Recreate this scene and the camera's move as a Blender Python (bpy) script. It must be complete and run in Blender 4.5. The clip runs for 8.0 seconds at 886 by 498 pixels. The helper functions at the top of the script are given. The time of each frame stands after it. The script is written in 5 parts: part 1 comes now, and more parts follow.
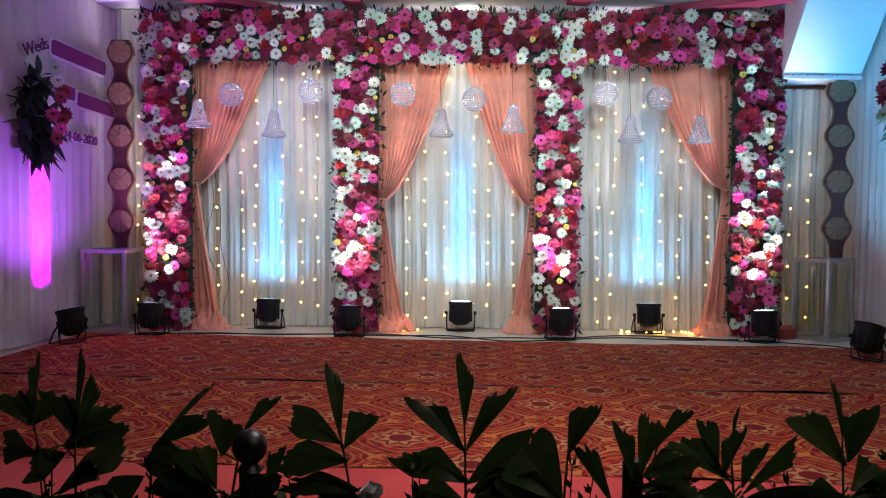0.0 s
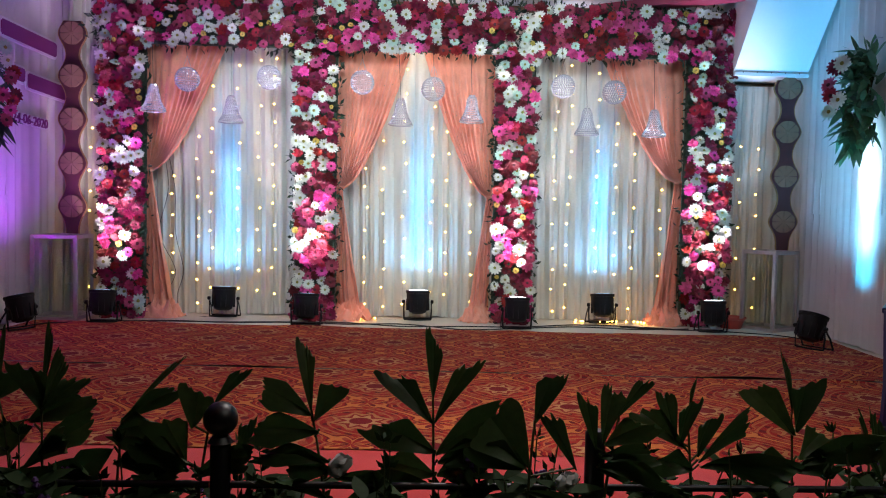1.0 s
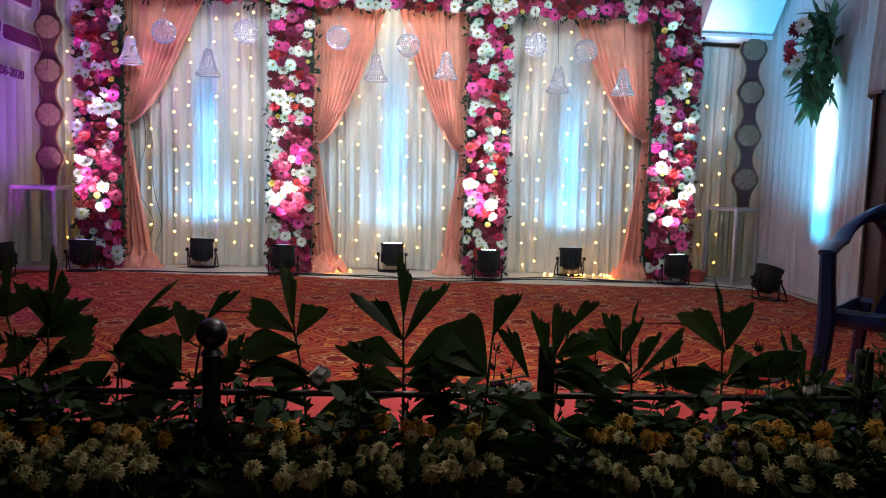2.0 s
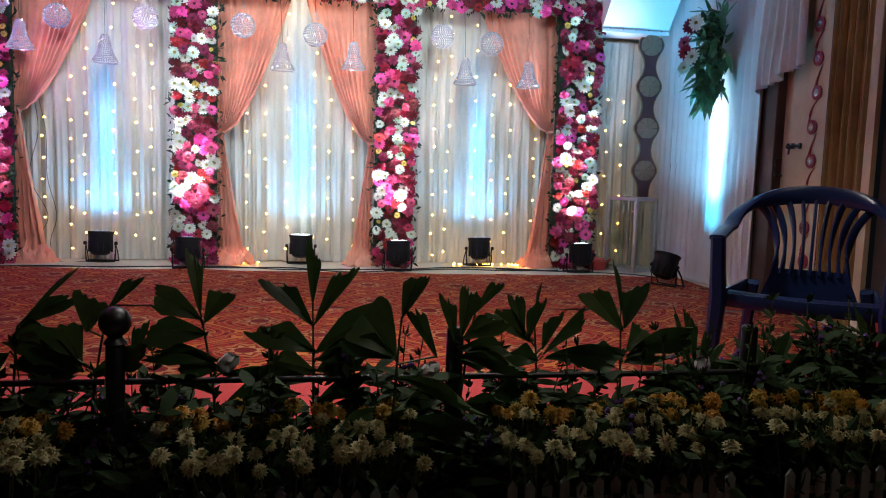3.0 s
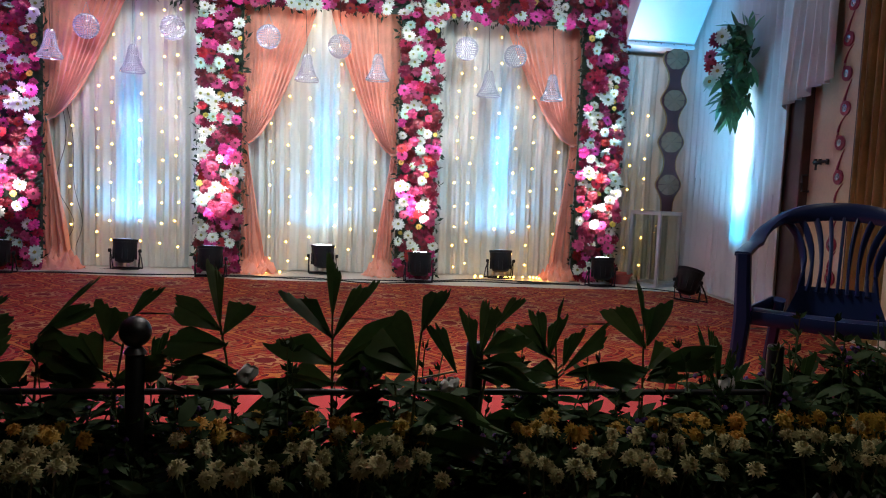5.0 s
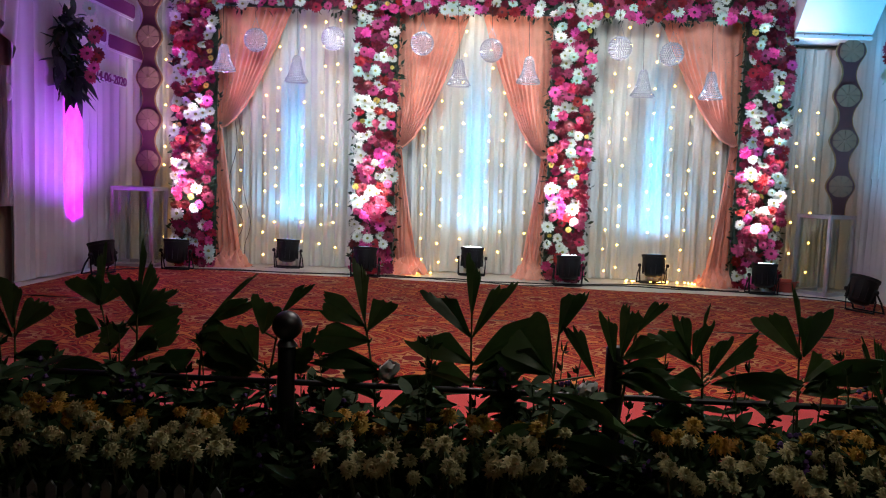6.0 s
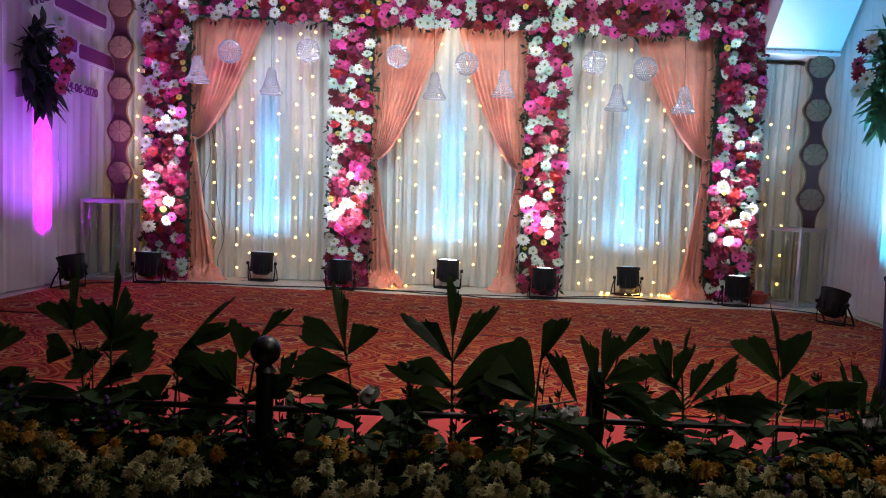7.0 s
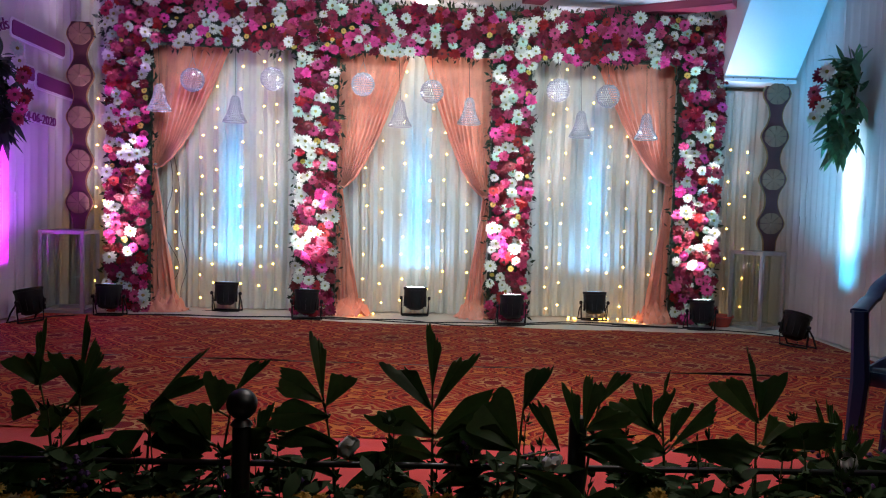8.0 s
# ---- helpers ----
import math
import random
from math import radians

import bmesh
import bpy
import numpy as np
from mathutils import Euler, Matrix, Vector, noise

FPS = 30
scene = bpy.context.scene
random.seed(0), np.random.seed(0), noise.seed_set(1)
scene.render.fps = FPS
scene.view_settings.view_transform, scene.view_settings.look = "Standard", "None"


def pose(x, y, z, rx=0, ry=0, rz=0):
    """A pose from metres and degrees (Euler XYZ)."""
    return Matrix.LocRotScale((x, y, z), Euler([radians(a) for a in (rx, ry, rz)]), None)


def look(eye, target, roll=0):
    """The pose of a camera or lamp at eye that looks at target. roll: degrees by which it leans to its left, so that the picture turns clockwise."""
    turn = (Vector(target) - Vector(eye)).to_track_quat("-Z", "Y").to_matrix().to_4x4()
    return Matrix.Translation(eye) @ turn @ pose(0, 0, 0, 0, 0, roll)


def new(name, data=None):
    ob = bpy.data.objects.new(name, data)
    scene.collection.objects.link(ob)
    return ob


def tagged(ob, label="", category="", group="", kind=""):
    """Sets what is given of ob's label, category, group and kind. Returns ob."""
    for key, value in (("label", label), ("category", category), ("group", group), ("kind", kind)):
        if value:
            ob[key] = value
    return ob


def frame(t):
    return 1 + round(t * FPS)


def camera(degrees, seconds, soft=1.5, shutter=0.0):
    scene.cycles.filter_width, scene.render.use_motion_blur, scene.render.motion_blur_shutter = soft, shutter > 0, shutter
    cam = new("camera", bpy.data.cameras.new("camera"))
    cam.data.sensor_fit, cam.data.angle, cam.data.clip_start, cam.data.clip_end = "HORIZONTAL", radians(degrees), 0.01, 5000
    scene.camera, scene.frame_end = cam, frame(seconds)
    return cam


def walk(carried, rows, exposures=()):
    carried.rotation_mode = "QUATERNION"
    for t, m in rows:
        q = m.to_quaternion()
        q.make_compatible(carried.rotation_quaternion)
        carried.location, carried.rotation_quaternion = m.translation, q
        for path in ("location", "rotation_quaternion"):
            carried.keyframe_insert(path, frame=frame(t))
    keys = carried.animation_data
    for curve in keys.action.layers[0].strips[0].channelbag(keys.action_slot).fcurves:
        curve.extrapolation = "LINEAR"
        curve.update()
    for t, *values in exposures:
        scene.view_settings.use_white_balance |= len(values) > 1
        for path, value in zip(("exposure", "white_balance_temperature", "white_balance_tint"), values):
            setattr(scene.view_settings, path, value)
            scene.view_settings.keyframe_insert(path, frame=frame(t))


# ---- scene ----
cam = camera(58.1, 8.0, soft=1.1)

PATH = [
    (0, (0.064, -0.275, 0.874), (0.03, 1.722, 0.79), 0.6),
    (0.5, (0.053, -0.279, 0.869), (0.077, 1.719, 0.789), 1.2),
    (1, (0.032, -0.309, 0.842), (0.115, 1.687, 0.744), 1.3),
    (2.5, (0.04, -0.524, 0.78), (0.269, 1.451, 0.567), 2.0),
    (3, (0.039, -0.51, 0.777), (0.409, 1.446, 0.575), 1.9),
    (3.5, (0.039, -0.51, 0.78), (0.508, 1.424, 0.583), 2.2),
    (4, (0.026, -0.502, 0.777), (0.569, 1.413, 0.58), 2.3),
    (5.5, (0.058, -0.497, 0.783), (0.167, 1.493, 0.609), 2.5),
    (6, (0.07, -0.509, 0.78), (0.006, 1.481, 0.596), 2.2),
    (6.5, (0.067, -0.511, 0.784), (-0.03, 1.478, 0.603), 2.1),
    (7, (0.053, -0.494, 0.81), (0.054, 1.5, 0.65), 2.3),
    (7.5, (0.033, -0.483, 0.855), (0.11, 1.511, 0.728), 2.1),
    (8, (0.017, -0.475, 0.867), (0.11, 1.52, 0.759), 1.8),
]
EXPOSURE = [(0, 0.0), (1, 0.05), (2.5, 0.20), (4, 0.26), (5.5, 0.16), (6.5, 0.14), (7.5, 0.02), (8, 0.0)]
walk(cam, [(t, look(eye, target, roll)) for t, eye, target, roll in PATH], EXPOSURE)

world = bpy.data.worlds.new("dim_hall")
scene.world = world
world.use_nodes = True
world.node_tree.nodes["Background"].inputs[0].default_value = (0.5, 0.55, 0.7, 1)
world.node_tree.nodes["Background"].inputs[1].default_value = 0.004


# ---- lights ----
def spot(x, y, z, aim, watts, colour, degrees, blend=0.8, size=0.05):
    data = bpy.data.lights.new("spot_beam", "SPOT")
    data.energy, data.color, data.spot_size, data.spot_blend = watts, colour, radians(degrees), blend
    data.shadow_soft_size = size
    ob = new("spot_beam", data)
    ob.matrix_world = look((x, y, z), aim)
    return ob


def disc_light(x, y, z, aim, watts, colour, size, spread=180):
    data = bpy.data.lights.new("ceiling_light_glow", "AREA")
    data.shape, data.energy, data.color, data.size, data.spread = "DISK", watts, colour, size, radians(spread)
    ob = new("ceiling_light_glow", data)
    ob.matrix_world = look((x, y, z), aim)
    return ob


WASH = [(-0.85, 3.55), (0.1, 3.5), (1.05, 3.55)]          # ceiling fittings over the stage
for wx, wy in WASH:
    disc_light(wx, wy, 2.36, (wx, 5.8, 1.35), 6.4 if wx == 0.1 else 11.5, (0.68, 0.87, 1.0), 0.42, 82)
disc_light(0.4, 2.35, 2.40, (0.4, 2.65, 0.0), 20, (1.0, 0.93, 0.85), 0.18, 125)
disc_light(0.122, 5.74, 2.405, (0.122, 5.7, 0.0), 6, (1.0, 0.93, 0.82), 0.17)

PARS_BACK = [-1.35, 0.1, 1.505]
PARS_FRONT = [-2.10, -0.69, 0.805, 2.22]
for px in PARS_BACK:
    spot(px, 5.70, 0.295, (px, 5.89, 1.20), 270, (0.02, 0.42, 1.0), 16, 1.0)
    spot(px, 5.70, 0.295, (px, 5.89, 0.80), 66, (0.02, 0.40, 1.0), 24, 1.0)
    spot(px, 5.70, 0.295, (px, 5.89, 0.50), 13, (0.03, 0.42, 1.0), 38, 1.0)
    spot(px, 5.70, 0.295, (px, 5.60, 2.2), 18, (0.14, 0.50, 1.0), 176, 1.0)
for px in PARS_FRONT:
    spot(px, 5.33, 0.27, (px, 5.64, 0.90), 85, (1.0, 0.82, 0.98), 62, 1.0)
    spot(px, 5.33, 0.27, (px, 5.60, 1.75), 150, (0.92, 0.88, 1.0), 40, 1.0)
# the par beside the east curtain: white-blue core, cyan foot, wide spill
spot(2.60, 4.70, 0.30, (2.985, 4.72, 1.15), 430, (0.50, 0.76, 1.0), 20, 1.0)
spot(2.60, 4.70, 0.30, (2.985, 4.72, 0.78), 135, (0.22, 0.66, 1.0), 27, 1.0)
spot(2.60, 4.70, 0.30, (2.985, 4.72, 0.54), 26, (0.05, 0.55, 1.0), 40, 1.0)
spot(2.55, 4.66, 0.27, (2.60, 5.05, 2.2), 80, (0.15, 0.58, 1.0), 116, 1.0)
spot(2.62, 4.72, 0.27, (2.72, 5.30, 2.1), 120, (0.03, 0.48, 1.0), 40, 0.9)
# the par beside the west curtain, set to magenta
spot(-2.50, 4.98, 0.31, (-2.75, 5.00, 1.15), 900, (0.80, 0.0, 1.0), 14, 0.8)
spot(-2.50, 4.98, 0.31, (-2.75, 5.00, 0.74), 420, (0.80, 0.004, 1.0), 24, 0.8)
spot(-2.50, 4.98, 0.31, (-2.75, 5.00, 0.50), 90, (0.66, 0.0, 1.0), 36, 0.8)
spot(-2.30, 4.80, 0.29, (-2.30, 4.80, 2.2), 75, (0.42, 0.07, 1.0), 140, 1.0)
disc_light(1.1, 0.35, 2.40, (1.0, 0.75, 0.0), 4.2, (1.0, 0.97, 0.82), 0.6)


# ---- materials ----
def nodes_of(m):
    m.use_nodes = True
    nt = m.node_tree
    return nt, nt.nodes, nt.links, nt.nodes["Principled BSDF"]


def mat(name, col, rough=0.6, metal=0.0, var=0.18, scale=6.0, bump=0.15, fine=70.0, rnd=0.0, coat=0.0,
        sheen=0.0, through_light=0.0, spec=0.5):
    """A painted, woven or grown surface: broad stains, fine grain, bump, and some chance from piece to piece."""
    m = bpy.data.materials.new(name)
    nt, N, L, p = nodes_of(m)
    co = N.new("ShaderNodeTexCoord")
    big = N.new("ShaderNodeTexNoise")
    big.inputs["Scale"].default_value, big.inputs["Detail"].default_value = scale, 5
    small = N.new("ShaderNodeTexNoise")
    small.inputs["Scale"].default_value, small.inputs["Detail"].default_value = fine, 3
    L.new(co.outputs["Object"], big.inputs["Vector"])
    L.new(co.outputs["Object"], small.inputs["Vector"])
    mix = N.new("ShaderNodeMath")
    mix.operation = "MULTIPLY_ADD"
    mix.inputs[1].default_value = 0.35
    L.new(small.outputs["Fac"], mix.inputs[0])
    L.new(big.outputs["Fac"], mix.inputs[2])
    ramp = N.new("ShaderNodeMapRange")
    ramp.inputs["From Min"].default_value, ramp.inputs["From Max"].default_value = 0.4, 0.95
    ramp.inputs["To Min"].default_value, ramp.inputs["To Max"].default_value = 1 - var, 1 + var
    L.new(mix.outputs[0], ramp.inputs["Value"])
    hsv = N.new("ShaderNodeHueSaturation")
    hsv.inputs["Color"].default_value = (*col, 1)
    if rnd:
        info = N.new("ShaderNodeObjectInfo")
        r1 = N.new("ShaderNodeMapRange")
        r1.inputs["To Min"].default_value, r1.inputs["To Max"].default_value = 1 - rnd, 1 + rnd
        L.new(info.outputs["Random"], r1.inputs["Value"])
        mul = N.new("ShaderNodeMath")
        mul.operation = "MULTIPLY"
        L.new(ramp.outputs[0], mul.inputs[0])
        L.new(r1.outputs[0], mul.inputs[1])
        L.new(mul.outputs[0], hsv.inputs["Value"])
        r2 = N.new("ShaderNodeMapRange")
        r2.inputs["To Min"].default_value, r2.inputs["To Max"].default_value = 0.5 + rnd * 0.06, 0.5 - rnd * 0.06
        L.new(info.outputs["Random"], r2.inputs["Value"])
        L.new(r2.outputs[0], hsv.inputs["Hue"])
    else:
        L.new(ramp.outputs[0], hsv.inputs["Value"])
    L.new(hsv.outputs[0], p.inputs["Base Color"])
    p.inputs["Roughness"].default_value, p.inputs["Metallic"].default_value = rough, metal
    p.inputs["Specular IOR Level"].default_value = spec
    p.inputs["Coat Weight"].default_value, p.inputs["Sheen Weight"].default_value = coat, sheen
    bp = N.new("ShaderNodeBump")
    bp.inputs["Strength"].default_value, bp.inputs["Distance"].default_value = bump, 0.004
    L.new(mix.outputs[0], bp.inputs["Height"])
    L.new(bp.outputs[0], p.inputs["Normal"])
    if through_light:
        tr = N.new("ShaderNodeBsdfTranslucent")
        L.new(hsv.outputs[0], tr.inputs["Color"])
        ms = N.new("ShaderNodeMixShader")
        ms.inputs[0].default_value = through_light
        L.new(p.outputs[0], ms.inputs[1])
        L.new(tr.outputs[0], ms.inputs[2])
        L.new(ms.outputs[0], N["Material Output"].inputs["Surface"])
    return m


def glow(name, col, strength):
    m = bpy.data.materials.new(name)
    nt, N, L, p = nodes_of(m)
    p.inputs["Base Color"].default_value = (*col, 1)
    p.inputs["Emission Color"].default_value = (*col, 1)
    p.inputs["Emission Strength"].default_value = strength
    return m


def glass_mat():
    m = bpy.data.materials.new("clear_glass")
    nt, N, L, p = nodes_of(m)
    tr, gl, ms = N.new("ShaderNodeBsdfTransparent"), N.new("ShaderNodeBsdfGlossy"), N.new("ShaderNodeMixShader")
    tr.inputs[0].default_value = (0.92, 0.95, 0.94, 1)
    gl.inputs["Roughness"].default_value = 0.03
    ms.inputs[0].default_value = 0.055
    L.new(tr.outputs[0], ms.inputs[1])
    L.new(gl.outputs[0], ms.inputs[2])
    L.new(ms.outputs[0], N["Material Output"].inputs["Surface"])
    return m


def carpet_mat():
    """Woven hall carpet: scalloped ogee medallions outlined in orange, with rosettes and leaf scrolls on red."""
    m = bpy.data.materials.new("patterned_carpet")
    nt, N, L, p = nodes_of(m)
    co = N.new("ShaderNodeTexCoord")
    wob = N.new("ShaderNodeTexNoise")
    wob.inputs["Scale"].default_value, wob.inputs["Detail"].default_value = 3.0, 2
    L.new(co.outputs["Object"], wob.inputs["Vector"])
    wsub = N.new("ShaderNodeVectorMath"); wsub.operation = "SUBTRACT"
    wsub.inputs[1].default_value = (0.5, 0.5, 0.5)
    L.new(wob.outputs["Color"], wsub.inputs[0])
    wsc = N.new("ShaderNodeVectorMath"); wsc.operation = "SCALE"
    wsc.inputs["Scale"].default_value = 0.03
    L.new(wsub.outputs[0], wsc.inputs[0])
    add = N.new("ShaderNodeVectorMath"); add.operation = "ADD"
    L.new(co.outputs["Object"], add.inputs[0])
    L.new(wsc.outputs[0], add.inputs[1])
    sep = N.new("ShaderNodeSeparateXYZ")
    L.new(add.outputs[0], sep.inputs[0])

    def op(kind, a, b=0.0, c=0.0):
        n = N.new("ShaderNodeMath")
        n.operation = kind
        for i, v in enumerate((a, b, c)):
            if isinstance(v, (int, float)):
                n.inputs[i].default_value = v
            else:
                L.new(v, n.inputs[i])
        return n.outputs[0]

    x, y = sep.outputs[0], sep.outputs[1]
    kx, ky = 2 * math.pi / 0.58, 2 * math.pi / 0.62
    ax, ay = op("MULTIPLY", x, kx), op("MULTIPLY", y, ky)
    lattice = op("ADD", op("COSINE", ax), op("COSINE", ay))
    turn = op("ARCTAN2", op("SINE", ay), op("SINE", ax))
    d = op("ABSOLUTE", lattice)                                   # 0 on the ogee outline, 2 at a medallion's heart
    lobes = op("MULTIPLY", op("COSINE", op("MULTIPLY", turn, 8)), 0.13)
    d2 = op("ADD", d, lobes)

    def within(v, lo, hi):
        return op("MULTIPLY", op("GREATER_THAN", v, lo), op("LESS_THAN", v, hi))

    sprig = op("MULTIPLY", op("SINE", op("MULTIPLY", ax, 6)), op("COSINE", op("MULTIPLY", ay, 5)))
    curl = op("SINE", op("ADD", op("MULTIPLY", d, 15), op("MULTIPLY", turn, 6)))
    petals = op("ADD", d, op("MULTIPLY", op("ABSOLUTE", op("COSINE", op("MULTIPLY", turn, 4))), -0.28))
    layers = [
        (within(sprig, 0.5, 2), (0.34, 0.06, 0.03)),
        (within(sprig, -2, -0.55), (0.15, 0.006, 0.014)),
        (op("MULTIPLY", within(d2, 0.45, 1.25), within(curl, 0.62, 2)), (0.46, 0.13, 0.05)),
        (within(d2, 0.12, 0.24), (0.60, 0.19, 0.05)),
        (within(d2, 0.24, 0.30), (0.16, 0.006, 0.012)),
        (within(d2, 0.38, 0.43), (0.48, 0.13, 0.04)),
        (within(petals, 1.20, 3), (0.46, 0.18, 0.07)),
        (within(petals, 1.40, 3), (0.27, 0.016, 0.016)),
        (within(petals, 1.56, 3), (0.52, 0.26, 0.11)),
        (within(d, 1.88, 3), (0.20, 0.010, 0.014)),
    ]
    colour = None
    for mask, c in layers:
        mx = N.new("ShaderNodeMix")
        mx.data_type = "RGBA"
        L.new(mask, mx.inputs["Factor"])
        if colour is None:
            mx.inputs[6].default_value = (0.34, 0.014, 0.014, 1)
        else:
            L.new(colour, mx.inputs[6])
        mx.inputs[7].default_value = (*c, 1)
        colour = mx.outputs[2]
    pile = N.new("ShaderNodeTexNoise")
    pile.inputs["Scale"].default_value, pile.inputs["Detail"].default_value = 260, 2
    L.new(co.outputs["Object"], pile.inputs["Vector"])
    wear = N.new("ShaderNodeTexNoise")
    wear.inputs["Scale"].default_value, wear.inputs["Detail"].default_value = 1.7, 6
    L.new(co.outputs["Object"], wear.inputs["Vector"])
    hsv = N.new("ShaderNodeHueSaturation")
    hsv.inputs["Saturation"].default_value = 1.0
    L.new(colour, hsv.inputs["Color"])
    L.new(op("ADD", op("MULTIPLY_ADD", pile.outputs["Fac"], 0.6, 0.12), op("MULTIPLY", wear.outputs["Fac"], 0.6)), hsv.inputs["Value"])
    L.new(hsv.outputs[0], p.inputs["Base Color"])
    p.inputs["Roughness"].default_value = 0.92
    p.inputs["Specular IOR Level"].default_value = 0.15
    bp = N.new("ShaderNodeBump")
    bp.inputs["Strength"].default_value, bp.inputs["Distance"].default_value = 0.5, 0.004
    L.new(pile.outputs["Fac"], bp.inputs["Height"])
    L.new(bp.outputs[0], p.inputs["Normal"])
    return m


WHITE_CLOTH = mat("white_curtain_cloth", (0.65, 0.645, 0.57), 0.75, var=0.10, scale=3, bump=0.12, fine=240, through_light=0.15, sheen=0.1)
SIDE_CLOTH = mat("side_curtain_cloth", (0.66, 0.64, 0.62), 0.75, var=0.12, scale=2, bump=0.12, fine=240, sheen=0.1)
SWAG_CLOTH = mat("grey_satin_swag", (0.68, 0.65, 0.62), 0.4, var=0.15, scale=4, bump=0.1, fine=160, sheen=0.3)
PEACH = mat("peach_organza", (0.90, 0.38, 0.245), 0.5, var=0.16, scale=9, bump=0.3, fine=120, through_light=0.22, sheen=0.35)
GOLD_PAINT = mat("worn_gold_paint", (0.34, 0.21, 0.08), 0.42, 0.35, var=0.35, scale=7, bump=0.2, fine=120)
CARPET = carpet_mat()
RED_CARPET = mat("plain_red_carpet", (0.50, 0.05, 0.05), 0.95, var=0.2, scale=3, bump=0.5, fine=280, spec=0.1, sheen=0.2)
TILE = mat("cream_floor_tile", (0.58, 0.52, 0.42), 0.35, var=0.12, scale=3, bump=0.05)
PLASTER = mat("cream_plaster", (0.68, 0.55, 0.42), 0.85, var=0.12, scale=2, bump=0.2)
CEIL = mat("white_ceiling_paint", (0.74, 0.74, 0.76), 0.8, var=0.07, scale=1.5, bump=0.12)
SOFFIT = mat("white_painted_board", (0.74, 0.76, 0.78), 0.5, var=0.05, scale=2, bump=0.05)
MAROON = mat("maroon_paint", (0.30, 0.03, 0.07), 0.5, var=0.12, scale=3)
BROWN_EDGE = mat("rough_brown_timber", (0.20, 0.11, 0.06), 0.8, var=0.4, scale=12, bump=0.6)
DARK_WALL = mat("dark_brown_padded_wall", (0.055, 0.042, 0.032), 0.8, var=0.25, scale=4, bump=0.3)
DARK_DOOR = mat("dark_varnished_wood", (0.07, 0.04, 0.035), 0.45, var=0.3, scale=6, bump=0.2)
BEIGE = mat("beige_door_paint", (0.64, 0.50, 0.34), 0.6, var=0.15, scale=5)
BLACK = mat("black_powder_coat", (0.010, 0.010, 0.012), 0.6, spec=0.3, var=0.3, scale=14, bump=0.1)
CABLE = mat("black_cable", (0.01, 0.01, 0.01), 0.55, var=0.1)
LENS_ON = glow("lit_led_lens", (0.85, 0.95, 1.0), 9)
LENS_DIM = glow("dim_led_lens", (0.5, 0.75, 1.0), 0.7)
BULB = glow("warm_fairy_bulb", (1.0, 0.48, 0.085), 15)
DOWNLIGHT = glow("lit_ceiling_diffuser", (1.0, 0.97, 0.9), 14)
FITTING = mat("white_metal_fitting", (0.75, 0.75, 0.75), 0.4)
ALU = mat("brushed_aluminium", (0.55, 0.55, 0.58), 0.38, 0.7, var=0.1, scale=20, bump=0.05)
GLASS = glass_mat()
SEQUIN = mat("pale_gold_sequin", (0.95, 0.80, 0.55), 0.2, 0.5, var=0.05, bump=0.0)
STEEL = mat("polished_steel", (0.075, 0.075, 0.08), 0.42, 1.0, var=0.05, scale=8, bump=0.02)
BLUE = mat("navy_moulded_plastic", (0.008, 0.018, 0.072), 0.30, var=0.12, scale=8, bump=0.05, fine=200)
CRYSTAL = mat("cut_crystal_bead", (0.97, 0.97, 1.0), 0.10, 0.68, var=0.25, scale=60, bump=0.0)
WIRE = mat("silver_wire", (0.5, 0.5, 0.5), 0.3, 0.9)
PALM = mat("dark_palm_leaf", (0.04, 0.085, 0.022), 0.42, var=0.35, scale=14, bump=0.25, fine=90, rnd=0.25, through_light=0.12)
STALK = mat("palm_stalk", (0.06, 0.08, 0.025), 0.6)
FOLIAGE = mat("artificial_foliage", (0.018, 0.042, 0.018), 0.6, var=0.4, scale=25, bump=0.2, through_light=0.1)
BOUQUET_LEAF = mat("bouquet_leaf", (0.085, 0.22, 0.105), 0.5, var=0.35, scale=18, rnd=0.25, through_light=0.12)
# darker copy of the bouquet leaf: the west side's dim light put into colour
SHADED_LEAF = mat("shaded_bouquet_leaf", (0.025, 0.055, 0.032), 0.55, var=0.35, scale=18, rnd=0.3, through_light=0.1)
SHRUB = mat("shrub_leaf", (0.026, 0.050, 0.018), 0.7, spec=0.15, var=0.4, scale=20, through_light=0.1)
VIOLET = mat("violet_blossom", (0.12, 0.05, 0.22), 0.7, var=0.3, scale=30)
PETALS = {
    "white": mat("white_petal", (0.74, 0.77, 0.66), 0.6, var=0.10, scale=30, rnd=0.10, through_light=0.15),
    "mint": mat("pale_green_petal", (0.55, 0.74, 0.60), 0.6, var=0.12, scale=30, rnd=0.12, through_light=0.15),
    "crimson": mat("crimson_petal", (0.17, 0.005, 0.022), 0.6, var=0.25, scale=30, rnd=0.35, through_light=0.12),
    "red": mat("red_petal", (0.38, 0.012, 0.030), 0.6, var=0.2, scale=30, rnd=0.25, through_light=0.12),
    "pink": mat("hot_pink_petal", (0.70, 0.075, 0.27), 0.6, var=0.18, scale=30, rnd=0.3, through_light=0.15),
    "rose": mat("rose_petal", (0.46, 0.06, 0.13), 0.6, var=0.2, scale=30, rnd=0.25, through_light=0.15),
    "yellow": mat("yellow_petal", (0.68, 0.52, 0.10), 0.6, var=0.2, scale=30, rnd=0.2, through_light=0.15),
}
CENTRE_GREEN = mat("flower_centre_green", (0.30, 0.30, 0.06), 0.8, bump=0.6, fine=300)
CENTRE_DARK = mat("flower_centre_dark", (0.09, 0.012, 0.02), 0.8, bump=0.6, fine=300)
